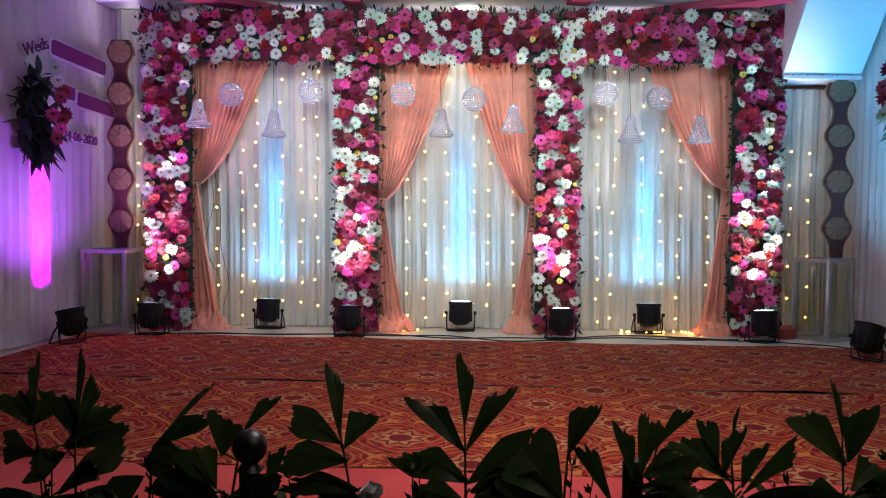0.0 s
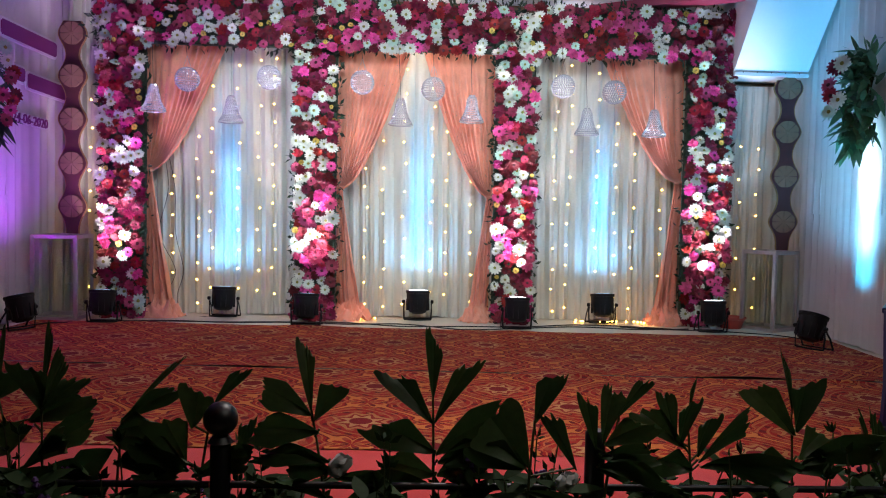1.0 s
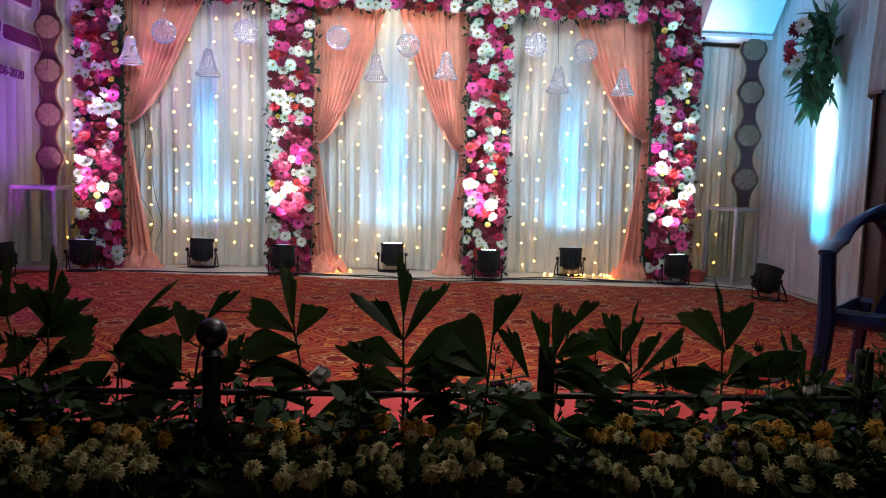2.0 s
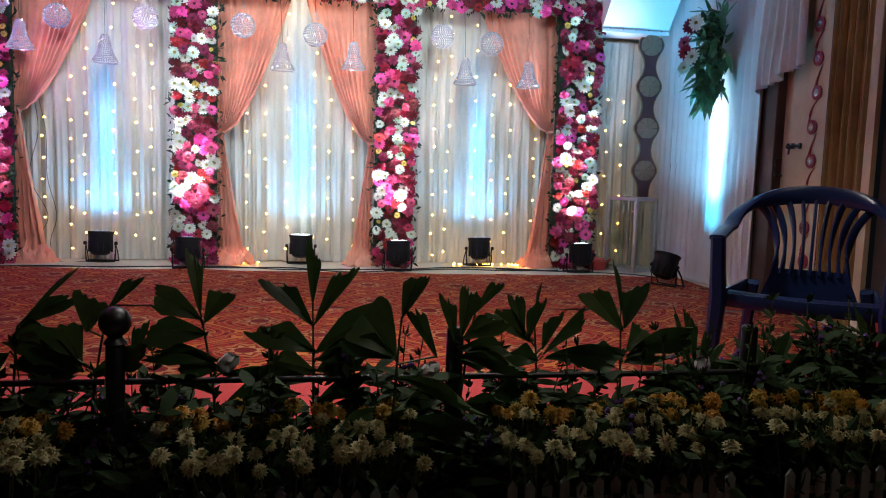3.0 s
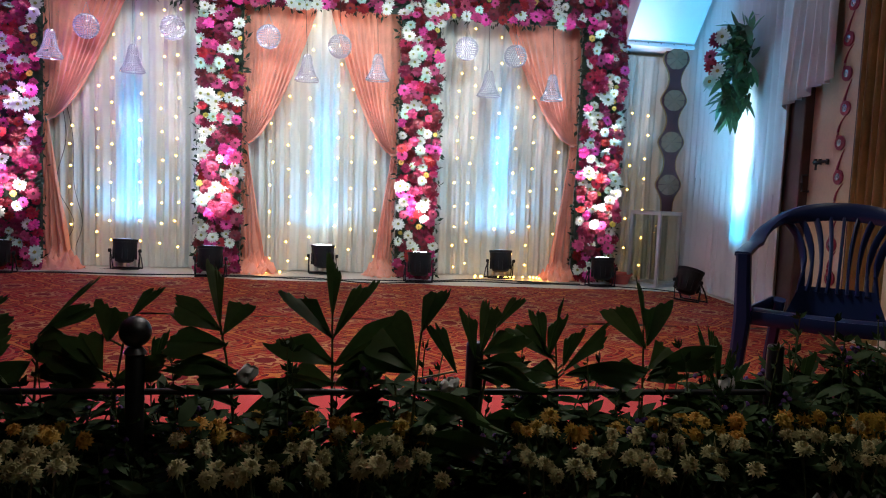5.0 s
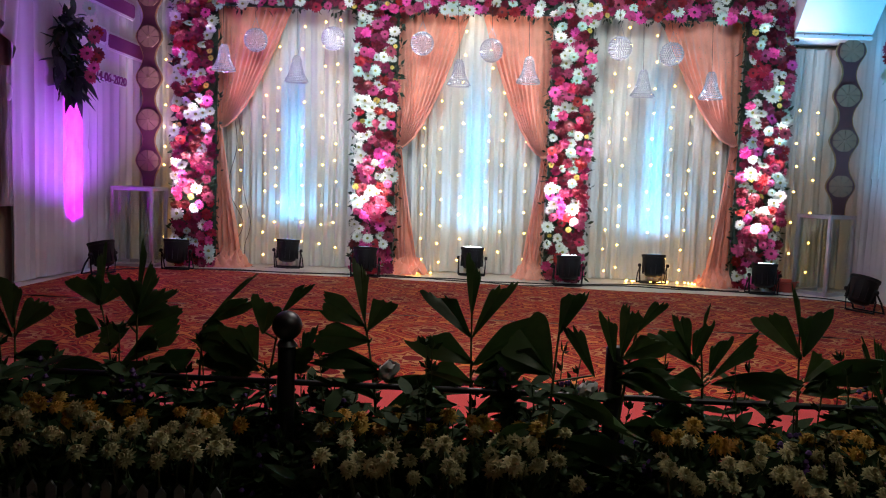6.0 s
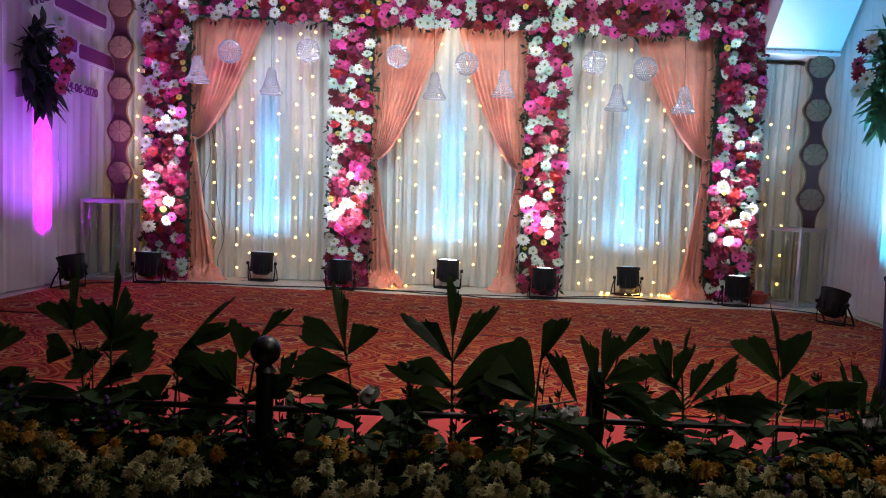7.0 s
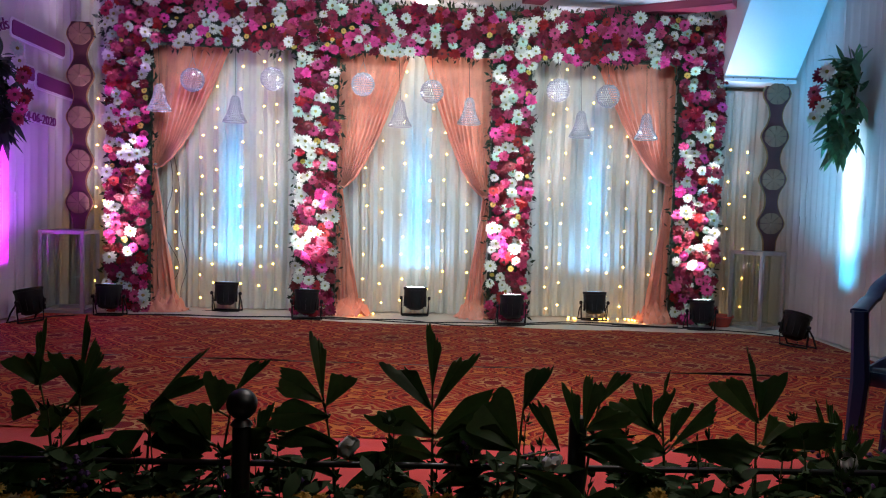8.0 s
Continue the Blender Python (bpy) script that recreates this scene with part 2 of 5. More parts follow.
MUM_WHITE = mat("cream_mum_petal", (0.38, 0.34, 0.16), 0.7, var=0.25, scale=40, rnd=0.2, through_light=0.15)
MUM_YELLOW = mat("yellow_mum_petal", (0.50, 0.29, 0.04), 0.7, var=0.25, scale=40, rnd=0.25, through_light=0.15)
PICKET = mat("grey_white_picket", (0.16, 0.18, 0.17), 0.7, var=0.3, scale=12)
ROSETTE = mat("tan_wooden_rosette", (0.22, 0.12, 0.075), 0.65, var=0.25, scale=14, bump=0.3)
TOTEM = mat("dark_maroon_board", (0.075, 0.018, 0.022), 0.55, var=0.3, scale=9)
GOLD_EDGE = mat("gold_piping", (0.35, 0.22, 0.09), 0.45, 0.3)
SIGN_WHITE = mat("white_foam_board", (0.78, 0.76, 0.80), 0.6, var=0.05)
SIGN_PURPLE = mat("purple_foam_letter", (0.22, 0.03, 0.17), 0.5, var=0.1)
RED_TUB = mat("red_plastic", (0.42, 0.05, 0.035), 0.45)
CARTON_RED = mat("red_printed_card", (0.5, 0.06, 0.05), 0.6)
CARTON_WHITE = mat("white_printed_card", (0.6, 0.6, 0.6), 0.6)
MIRROR_DOT = mat("blue_grey_mirror_stud", (0.35, 0.4, 0.5), 0.15, 0.8)


# ---- building helpers ----
class Geo:
    """Collects faces of one mesh."""

    def __init__(self):
        self.v, self.f, self.m = [], [], []

    def add(self, verts, faces, mi=0):
        o = len(self.v)
        self.v += [tuple(p) for p in verts]
        self.f += [tuple(i + o for i in q) for q in faces]
        self.m += [mi] * len(faces)
        return self

    def box(self, cx, cy, cz, sx, sy, sz, mi=0, m=None, chamfer=0.0):
        c = min(chamfer, 0.49 * min(sx, sy))
        ring = [(-sx / 2 + c, -sy / 2), (sx / 2 - c, -sy / 2), (sx / 2, -sy / 2 + c), (sx / 2, sy / 2 - c),
                (sx / 2 - c, sy / 2), (-sx / 2 + c, sy / 2), (-sx / 2, sy / 2 - c), (-sx / 2, -sy / 2 + c)] if c else \
               [(-sx / 2, -sy / 2), (sx / 2, -sy / 2), (sx / 2, sy / 2), (-sx / 2, sy / 2)]
        n = len(ring)
        pts = [Vector((cx + a, cy + b, cz + s * sz / 2)) for s in (-1, 1) for a, b in ring]
        if m is not None:
            pts = [m @ q for q in pts]
        faces = [tuple(reversed(range(n))), tuple(range(n, 2 * n))] + [(i, (i + 1) % n, n + (i + 1) % n, n + i) for i in range(n)]
        return self.add(pts, faces, mi)

    def lathe(self, prof, n=16, mi=0, m=None):
        pts = [Vector((r * math.cos(2 * math.pi * k / n), r * math.sin(2 * math.pi * k / n), z)) for r, z in prof for k in range(n)]
        if m is not None:
            pts = [m @ q for q in pts]
        faces = [(i * n + k, i * n + (k + 1) % n, (i + 1) * n + (k + 1) % n, (i + 1) * n + k) for i in range(len(prof) - 1) for k in range(n)]
        faces += [tuple(reversed(range(n))), tuple((len(prof) - 1) * n + k for k in range(n))]
        return self.add(pts, faces, mi)

    def tube(self, path, r, n=6, mi=0, flat=1.0, up=(0, 0, 1)):
        path = [Vector(q) for q in path]
        pts, k = [], len(path)
        for i, q in enumerate(path):
            d = (path[min(i + 1, k - 1)] - path[max(i - 1, 0)]).normalized()
            s = d.cross(Vector(up))
            s = s.normalized() if s.length > 1e-4 else d.orthogonal().normalized()
            u = s.cross(d)
            rr = r[i] if isinstance(r, (list, tuple)) else r
            pts += [q + (s * math.cos(a) * flat + u * math.sin(a)) * rr for a in (2 * math.pi * (j + 0.5) / n for j in range(n))]
        faces = [(i * n + j, i * n + (j + 1) % n, (i + 1) * n + (j + 1) % n, (i + 1) * n + j) for i in range(k - 1) for j in range(n)]
        faces += [tuple(reversed(range(n))), tuple((k - 1) * n + j for j in range(n))]
        return self.add(pts, faces, mi)

    def sheet(self, nu, nv, fn, mi=0):
        pts = [fn(i / nu, j / nv) for j in range(nv + 1) for i in range(nu + 1)]
        w = nu + 1
        return self.add(pts, [(j * w + i, j * w + i + 1, (j + 1) * w + i + 1, (j + 1) * w + i) for j in range(nv) for i in range(nu)], mi)

    def mesh(self, name, mats, smooth=True):
        me = bpy.data.meshes.new(name)
        me.from_pydata(self.v, [], self.f)
        for mm in (mats if isinstance(mats, (list, tuple)) else [mats]):
            me.materials.append(mm)
        me.polygons.foreach_set("material_index", self.m)
        if smooth:
            me.polygons.foreach_set("use_smooth", [True] * len(self.f))
            me.set_sharp_from_angle(angle=radians(40))
        me.update()
        return me


def empty(name, x=0, y=0, z=0, rz=0, **tags):
    ob = new(name)
    ob.empty_display_size = 0.05
    ob.matrix_basis = pose(x, y, z, 0, 0, rz)
    return tagged(ob, **tags)


def part(name, geo, material, parent, label="", m=None, smooth=True):
    me = geo if isinstance(geo, bpy.types.Mesh) else geo.mesh(name, material, smooth)
    ob = new(name, me)
    ob.parent = parent
    if m is not None:
        ob.matrix_basis = m
    return tagged(ob, label) if label else ob


def whole(name, geo, material, label="", category="", kind="", group="", m=None, smooth=True):
    ob = new(name, geo.mesh(name, material, smooth))
    if m is not None:
        ob.matrix_basis = m
    return tagged(ob, label, category, group, kind)


def bez(a, b, c, n=10):
    a, b, c = Vector(a), Vector(b), Vector(c)
    return [a * (1 - t) ** 2 + b * 2 * t * (1 - t) + c * t * t for t in (i / n for i in range(n + 1))]


def solid(fn, nu, nv, thick, axis=1):
    """A cloth sheet with a back side."""
    g = Geo()
    off = Vector((0, 0, 0))
    off[axis] = thick
    g.sheet(nu, nv, fn)
    g.sheet(nu, nv, lambda u, v: Vector(fn(1 - u, v)) + off)
    return g


# ---- the room ----
CEIL_Z = 2.44
whole("floor", Geo().box(0, 1.5, -0.06, 8.4, 9.2, 0.12), TILE, "cream tiled hall floor", "floor", "structure")
whole("ceiling", Geo().box(0, 1.5, CEIL_Z + 0.06, 8.4, 9.2, 0.12), CEIL, "white painted hall ceiling", "ceiling", "structure")
whole("wall_north", Geo().box(0, 6.06, 1.22, 6.6, 0.12, 2.44), PLASTER, "cream plaster wall behind the stage", "wall", "structure")
whole("wall_south", Geo().box(0, -3.04, 1.22, 8.4, 0.12, 2.44), DARK_WALL, "dark brown hall wall", "wall", "structure")


def wall_west_x(y):
    return -2.82 + (y - 4.26) * 0.105


def slab(name, a, b, z0, z1, thick, material, label, kind="structure", category="wall"):
    a, b = Vector((*a, 0)), Vector((*b, 0))
    d = (b - a).normalized()
    n = Vector((-d.y, d.x, 0)) * thick
    q = [a, b, b + n, a + n]
    pts = [(p.x, p.y, z) for z in (z0, z1) for p in q]
    g = Geo().add(pts, [(3, 2, 1, 0), (4, 5, 6, 7), (0, 1, 5, 4), (1, 2, 6, 5), (2, 3, 7, 6), (3, 0, 4, 7)])
    return whole(name, g, material, label, category, kind)


slab("wall_west_1", (wall_west_x(4.2) - 0.05, 4.2), (wall_west_x(6.0) - 0.05, 6.0), 0, CEIL_Z, 0.12, PLASTER, "cream plaster side wall behind white curtain")
slab("wall_west_2", (-2.98, -3.0), (-2.98, 3.2), 0, CEIL_Z, 0.12, DARK_WALL, "dark brown padded side wall")
slab("wall_west_3", (-2.93, 3.2), (-2.90, 4.2), 2.1, CEIL_Z, 0.12, PLASTER, "plaster wall over the side doorway")
slab("wall_east_1", (3.06, 6.0), (3.06, 4.16), 0, CEIL_Z, 0.12, PLASTER, "cream plaster side wall behind white curtain")
slab("wall_east_2", (3.06, 4.16), (3.06, 3.15), 2.1, CEIL_Z, 0.12, PLASTER, "plaster wall over the side door")
slab("wall_east_3", (3.02, 3.15), (3.02, -3.0), 0, CEIL_Z, 0.12, DARK_WALL, "dark brown padded side wall")
# recess wall borrows the dark wood colour to stand in for doorway shade
slab("wall_west_recess", (-3.7, 3.0), (-3.7, 4.6), 0, CEIL_Z, 0.1, DARK_DOOR, "passage wall beyond the side doorway, coloured dark for its shade")

# sloping boarded soffit in the corner
x0, x1 = 2.385, 2.935
g = Geo().add([(x0, 5.52, 1.90), (x1, 5.52, 1.90), (x1, 5.06, 2.44), (x0, 5.06, 2.44), (x0, 6.0, 1.90), (x1, 6.0, 1.90), (x0, 6.0, 2.44), (x1, 6.0, 2.44)],
              [(0, 1, 2, 3), (4, 5, 1, 0), (0, 3, 6, 4), (1, 5, 7, 2), (6, 7, 5, 4), (3, 2, 7, 6)])
sof = whole("ceiling_soffit", g, SOFFIT, "white sloping boxed soffit under the ceiling", "soffit", "structure", smooth=False)
part("soffit_lip", Geo().box((x0 + x1) / 2, 5.515, 1.888, x1 - x0, 0.03, 0.024), SOFFIT, sof)
for i in range(5):
    part("rivet", Geo().lathe([(0.004, 0), (0.004, 0.004), (0.002, 0.006)], 6, m=pose(x0 + 0.06 + i * 0.105, 5.498, 1.90, 90)), STEEL, sof)

# maroon ceiling beams and the rough timber edge
def beam(a, b, w, drop):
    a, b = Vector(a), Vector(b)
    d = (b - a).normalized()
    s = Vector((-d.y, d.x, 0)) * w / 2
    pts = [Vector((p.x, p.y, z)) for z in (CEIL_Z - drop, CEIL_Z - 0.002) for p in (a - s, b - s, b + s, a + s)]
    whole("ceiling_beam", Geo().add(pts, [(3, 2, 1, 0), (4, 5, 6, 7), (0, 1, 5, 4), (1, 2, 6, 5), (2, 3, 7, 6), (3, 0, 4, 7)]), MAROON,
          "maroon painted beam under the ceiling", "beam", "structure", "ceiling beams")


beam((-2.05, 5.25, 0), (-1.25, 5.93, 0), 0.18, 0.05)
beam((-0.74, 5.2, 0), (-0.70, 5.80, 0), 0.14, 0.03)
beam((0.98, 5.2, 0), (0.92, 5.62, 0), 0.16, 0.03)
beam((2.35, 5.30, 0), (1.42, 5.93, 0), 0.18, 0.06)


def edge(u, v):
    a = v * 2 * math.pi
    px = -2.55 + u * 4.95
    r = 0.028 + 0.016 * noise.noise(Vector((px * 3, 0, 1))) + 0.008 * noise.noise(Vector((px * 14, a, 4)))
    return (px, 5.955 + r * math.cos(a) * 0.9, 2.415 + r * math.sin(a))


whole("trim", Geo().sheet(160, 8, edge), BROWN_EDGE, "rough brown timber edge under the ceiling", "trim", "structure")


def ceiling_light(x, y):
    e = empty("ceiling_light", x, y, CEIL_Z, label="round lit ceiling light with a white rim", category="ceiling light", group="ceiling lights")
    part("rim", Geo().lathe([(0.085, -0.002), (0.108, -0.004), (0.11, -0.018), (0.092, -0.024), (0.088, -0.016)], 28), FITTING, e)
    part("diffuser", Geo().lathe([(0.086, -0.006), (0.086, -0.015), (0.06, -0.020), (0.01, -0.022)], 28), DOWNLIGHT, e)


ceiling_light(0.122, 5.74)
for wx, wy in WASH:
    ceiling_light(wx, wy)

e = empty("ceiling_panel_light", -1.97, 5.86, CEIL_Z, label="white square ceiling lamp, unlit", category="ceiling light")
part("shade", Geo().lathe([(0.15, -0.003), (0.15, -0.012), (0.10, -0.05), (0.095, -0.05)], 4, m=pose(0, 0, 0, 0, 0, 45)), FITTING, e)

# ---- carpets ----
def carpet(name, u0, u1, v0, v1, material, label, z=0.006, seed=0):
    def fn(u, v):
        px, py = u0 + u * (u1 - u0), v0 + v * (v1 - v0)
        lift = 0.0
        edge_d = min(v, 1 - v) * (v1 - v0)
        if edge_d < 0.05:
            lift = max(0, noise.noise(Vector((px * 2.2, seed, py * 0.3)))) * 0.016 * (1 - edge_d / 0.05)
            py += 0.012 * noise.noise(Vector((px * 1.5, seed + 3, 0)))
        return (px, py, z + lift)
    g = Geo().sheet(120, 44, fn)
    g.sheet(2, 2, lambda u, v: (u0 + u * (u1 - u0), v1 - v * (v1 - v0), 0.001))
    return whole(name, g, material, label, "carpet", "structure", m=pose(0, 0, 0, 0, 0, -2.9))


# black strip added over the cream tile so the seam gap looks dark
whole("seam_gap_strip", Geo().box(-0.12, 3.79, 0.0015, 5.5, 0.2, 0.003), CABLE, "black strip added to darken the gap in the carpet seam", "carpet", "structure", m=pose(0, 0, 0, 0, 0, -2.9))
carpet("carpet_1", -2.86, 2.66, 3.802, 5.245, CARPET, "red and orange scroll-patterned stage carpet", seed=1)
carpet("carpet_2", -2.95, 2.70, 2.40, 3.778, CARPET, "red and orange scroll-patterned stage carpet", seed=5)
carpet("carpet_3", -3.1, 3.05, 0.80, 2.42, RED_CARPET, "plain bright red runner carpet", 0.003, seed=9)


# unseen dark sheet, added so the steel posts mirror a dark hall
whole("hall_dark_sheet", Geo().box(0, -1.15, 0.001, 5.9, 3.6, 0.004), DARK_WALL, "unseen dark sheet added over the hall floor to darken reflections", "floor", "structure")


# ---- curtains ----
def pleats(x, seed, per=0.095, amp=0.024):
    p = x / per * 2 * math.pi + 2.2 * noise.noise(Vector((x * 3.1, seed, 0))) * 2
    return amp * (1.6 - 2.6 * abs(math.sin(p / 2)) ** 0.6 + 0.4 * math.sin(2.3 * p + 1)) * (0.55 + 0.6 * abs(noise.noise(Vector((x * 2.0, seed, 5)))))


def curtain(name, a, b, z0, z1, seed, material, label, amp=0.025, per=0.10):
    a, b = Vector((*a, 0)), Vector((*b, 0))
    d, length = (b - a).normalized(), (b - a).length
    n = Vector((-d.y, d.x, 0))

    def fn(u, v):
        s, z = u * length, z0 + (z1 - z0) * v
        w = pleats(s + 0.012 * math.sin(z * 2 + seed), seed, per, amp) * (0.75 + 0.45 * (1 - v)) + 0.010 * noise.noise(Vector((s * 2, z * 0.9, seed)))
        hem = 0.012 * noise.noise(Vector((s * 6, seed, 2))) if v == 0 else 0
        q = a + d * s + n * w
        return (q.x, q.y, z + max(0, hem))
    g = Geo().sheet(int(length * 150), 14, fn)
    k = n * 0.004
    g.sheet(int(length * 40), 2, lambda u, v: Vector(fn(1 - u, v)) + k * 4)
    e = empty(name, label=label, category="curtain", group="white stage curtains")
    part("cloth", g, material, e)
    return e


CURTAIN_Y = 5.885
for i, (c0, c1) in enumerate([(-2.66, -2.02), (-2.03, -0.66), (-0.67, 0.80), (0.79, 2.25), (2.24, 3.0)]):
    curtain("curtain", (c0, CURTAIN_Y + 0.006 * (i % 2)), (c1, CURTAIN_Y + 0.006 * (i % 2)), 0.005, 2.16 if 0 < i < 4 else (2.43 if i == 0 else 1.86), 3 + i * 7,
            WHITE_CLOTH, "cream white pleated backdrop curtain behind the stage")
curtain("curtain", (wall_west_x(5.86) + 0.02, 5.86), (wall_west_x(4.36) + 0.02, 4.36), 0.005, 2.43, 51, SIDE_CLOTH, "white pleated curtain covering the side wall", 0.014, 0.10)
curtain("curtain", (2.985, 4.22), (2.985, 5.86), 0.005, 2.43, 77, SIDE_CLOTH, "white pleated curtain covering the side wall", 0.016, 0.085)


# ---- peach drapes tied back to the flower pillars ----
def drape(side_x, top_x, tie_z, seed, foot_w, label):
    """side_x: the pillar side where it is tied; top_x: the inner end at the beam."""
    sgn = 1 if top_x > side_x else -1
    wide, top = abs(top_x - side_x), 2.07
    e = empty("drape", side_x, 5.76, 0, label=label, category="drape", group="peach drapes")
    folds = 10

    def upper(u, v):
        z = top + (tie_z - top) * v
        inner = 0.05 + (wide - 0.05) * (1 - v) ** 0.68
        crowd = u ** (1 - 0.25 * v)
        px = crowd * inner
        ph = folds * 2 * math.pi * u + 5.0 * noise.noise(Vector((u * 2.5, seed, v * 0.7)))
        amp = (0.007 + 0.012 * v) * (0.6 + 0.7 * u)
        wy = amp * math.sin(ph) + 0.020 * noise.noise(Vector((u * 5 - v * 2, v * 1.5, seed))) + 0.006 * noise.noise(Vector((u * 26 - v * 7, v * 5, seed))) - 0.02 * v
        sag = -0.10 * math.sin(u * math.pi * 0.9) * v * (1 - v) - 0.05 * u * v * (1 - v)
        return (sgn * px, wy - 0.03 * u * math.sin(v * math.pi), z + sag)

    def lower(u, v):
        z = tie_z - 0.005 - (tie_z - 0.03) * v
        w = 0.055 + (foot_w * 0.8 - 0.055) * min(1, v * 1.05) ** 1.3
        ph = 4 * 2 * math.pi * u + 4 * noise.noise(Vector((u * 3, seed + 9, v * 2)))
        wy = (0.010 + 0.016 * v) * math.sin(ph) + 0.022 * noise.noise(Vector((u * 5, v * 5, seed + 2))) + 0.006 * noise.noise(Vector((u * 16, v * 16, seed))) - 0.03 * v
        return (sgn * (u * w - 0.01 + 0.02 * math.sin(v * 2.2)), wy, z)
    part("upper_cloth", solid(upper, 150, 50, 0.003), PEACH, e)
    rng = random.Random(seed * 13)
    sparks = Geo()
    for _ in range(46):
        q = Vector(upper(rng.uniform(0.05, 0.95), rng.uniform(0.03, 0.9))) + Vector((0, -0.005, 0))
        r = rng.uniform(0.0025, 0.0045)
        sparks.add([q + Vector(d) * r for d in ((1, 0, 0), (0, 0, 1), (-1, 0, 0), (0, 0, -1), (0, -0.6, 0), (0, 0.6, 0))],
                   [(0, 1, 4), (1, 2, 4), (2, 3, 4), (3, 0, 4), (1, 0, 5), (2, 1, 5), (3, 2, 5), (0, 3, 5)])
    tagged(part("sequins", sparks, SEQUIN, e, "tiny pale gold sequins", smooth=False), kind="stuff")
    part("lower_cloth", solid(lower, 70, 40, 0.003), PEACH, e)

    def hem(u, v):
        q = Vector(upper(1.0, u))
        a = v * 2 * math.pi
        return (q.x + 0.011 * math.cos(a), q.y + 0.009 * math.sin(a), q.z + 0.004 * math.sin(a * 2 + u * 60))
    part("gathered_edge", Geo().sheet(60, 6, hem), PEACH, e)
    part("tie", Geo().lathe([(0.026, -0.012), (0.034, -0.004), (0.034, 0.006), (0.026, 0.014)], 14, m=pose(sgn * 0.025, -0.02, tie_z)), PEACH, e)

    def pool(u, v):
        a, r = u * 2 * math.pi, v
        hgt = 0.12 * (1 - r ** 1.8)
        rx = (foot_w * 0.70) * r * (1 + 0.25 * noise.noise(Vector((math.cos(a), math.sin(a), seed))))
        q = Vector((sgn * foot_w * 0.52 + rx * math.cos(a), -0.06 + 0.14 * r * math.sin(a), 0))
        crumple = 0.20 * (abs(noise.noise(Vector((q.x * 17, q.y * 22, seed)))) - 0.2) + 0.06 * noise.noise(Vector((q.x * 38, q.y * 40, seed + 4)))
        return (q.x, q.y, max(0.004, hgt + crumple * (1 - r * 0.6)))
    part("pooled_hem", Geo().sheet(64, 22, pool), PEACH, e)


drape(-1.95, -1.36, 1.09, 1, 0.26, "peach organza drape tied back beside a flower pillar")
drape(-0.53, 0.014, 0.985, 4, 0.24, "peach organza drape tied back beside a flower pillar")
drape(0.65, 0.105, 0.95, 7, 0.20, "peach organza drape tied back beside a flower pillar")
drape(2.10, 1.455, 1.09, 10, 0.22, "peach organza drape tied back beside a flower pillar")


# ---- flowers ----
def flower_mesh(name, petals, centre, radius, n_out, n_in, seed):
    rng = random.Random(seed)
    g = Geo()

    def ring(n, r0, r1, lift0, lift1, w, turn):
        for k in range(n):
            a = 2 * math.pi * (k + turn + rng.uniform(-0.15, 0.15)) / n
            rr = r1 * rng.uniform(0.9, 1.06)
            tip = lift1 + rng.uniform(-0.05, 0.06) * radius
            d, s = Vector((math.cos(a), math.sin(a), 0)), Vector((-math.sin(a), math.cos(a), 0))
            z = Vector((0, 0, 1))
            mid = (r0 + rr) * 0.58
            pts = [d * r0 - s * w * 0.3 + z * lift0, d * r0 + s * w * 0.3 + z * lift0,
                   d * mid - s * w * 0.5 + z * (lift0 + lift1) * 0.62, d * mid + z * ((lift0 + lift1) * 0.5 - 0.02 * radius), d * mid + s * w * 0.5 + z * (lift0 + lift1) * 0.62,
                   d * rr * 0.96 - s * w * 0.24 + z * tip, d * rr * 0.96 + s * w * 0.24 + z * tip]
            g.add(pts, [(0, 1, 3), (0, 3, 2), (1, 4, 3), (2, 3, 5), (3, 6, 5), (3, 4, 6)], 0)
    ring(n_out, radius * 0.16, radius, 0.05 * radius, 0.10 * radius, 2 * math.pi * radius * 0.72 / n_out, 0)
    ring(n_in, radius * 0.12, radius * 0.70, 0.12 * radius, 0.30 * radius, 2 * math.pi * radius * 0.55 / n_in, 0.5)
    g.lathe([(0.20 * radius, 0.10 * radius), (0.22 * radius, 0.20 * radius), (0.12 * radius, 0.27 * radius)], 8, 1)
    return g.mesh(name, [petals, centre])


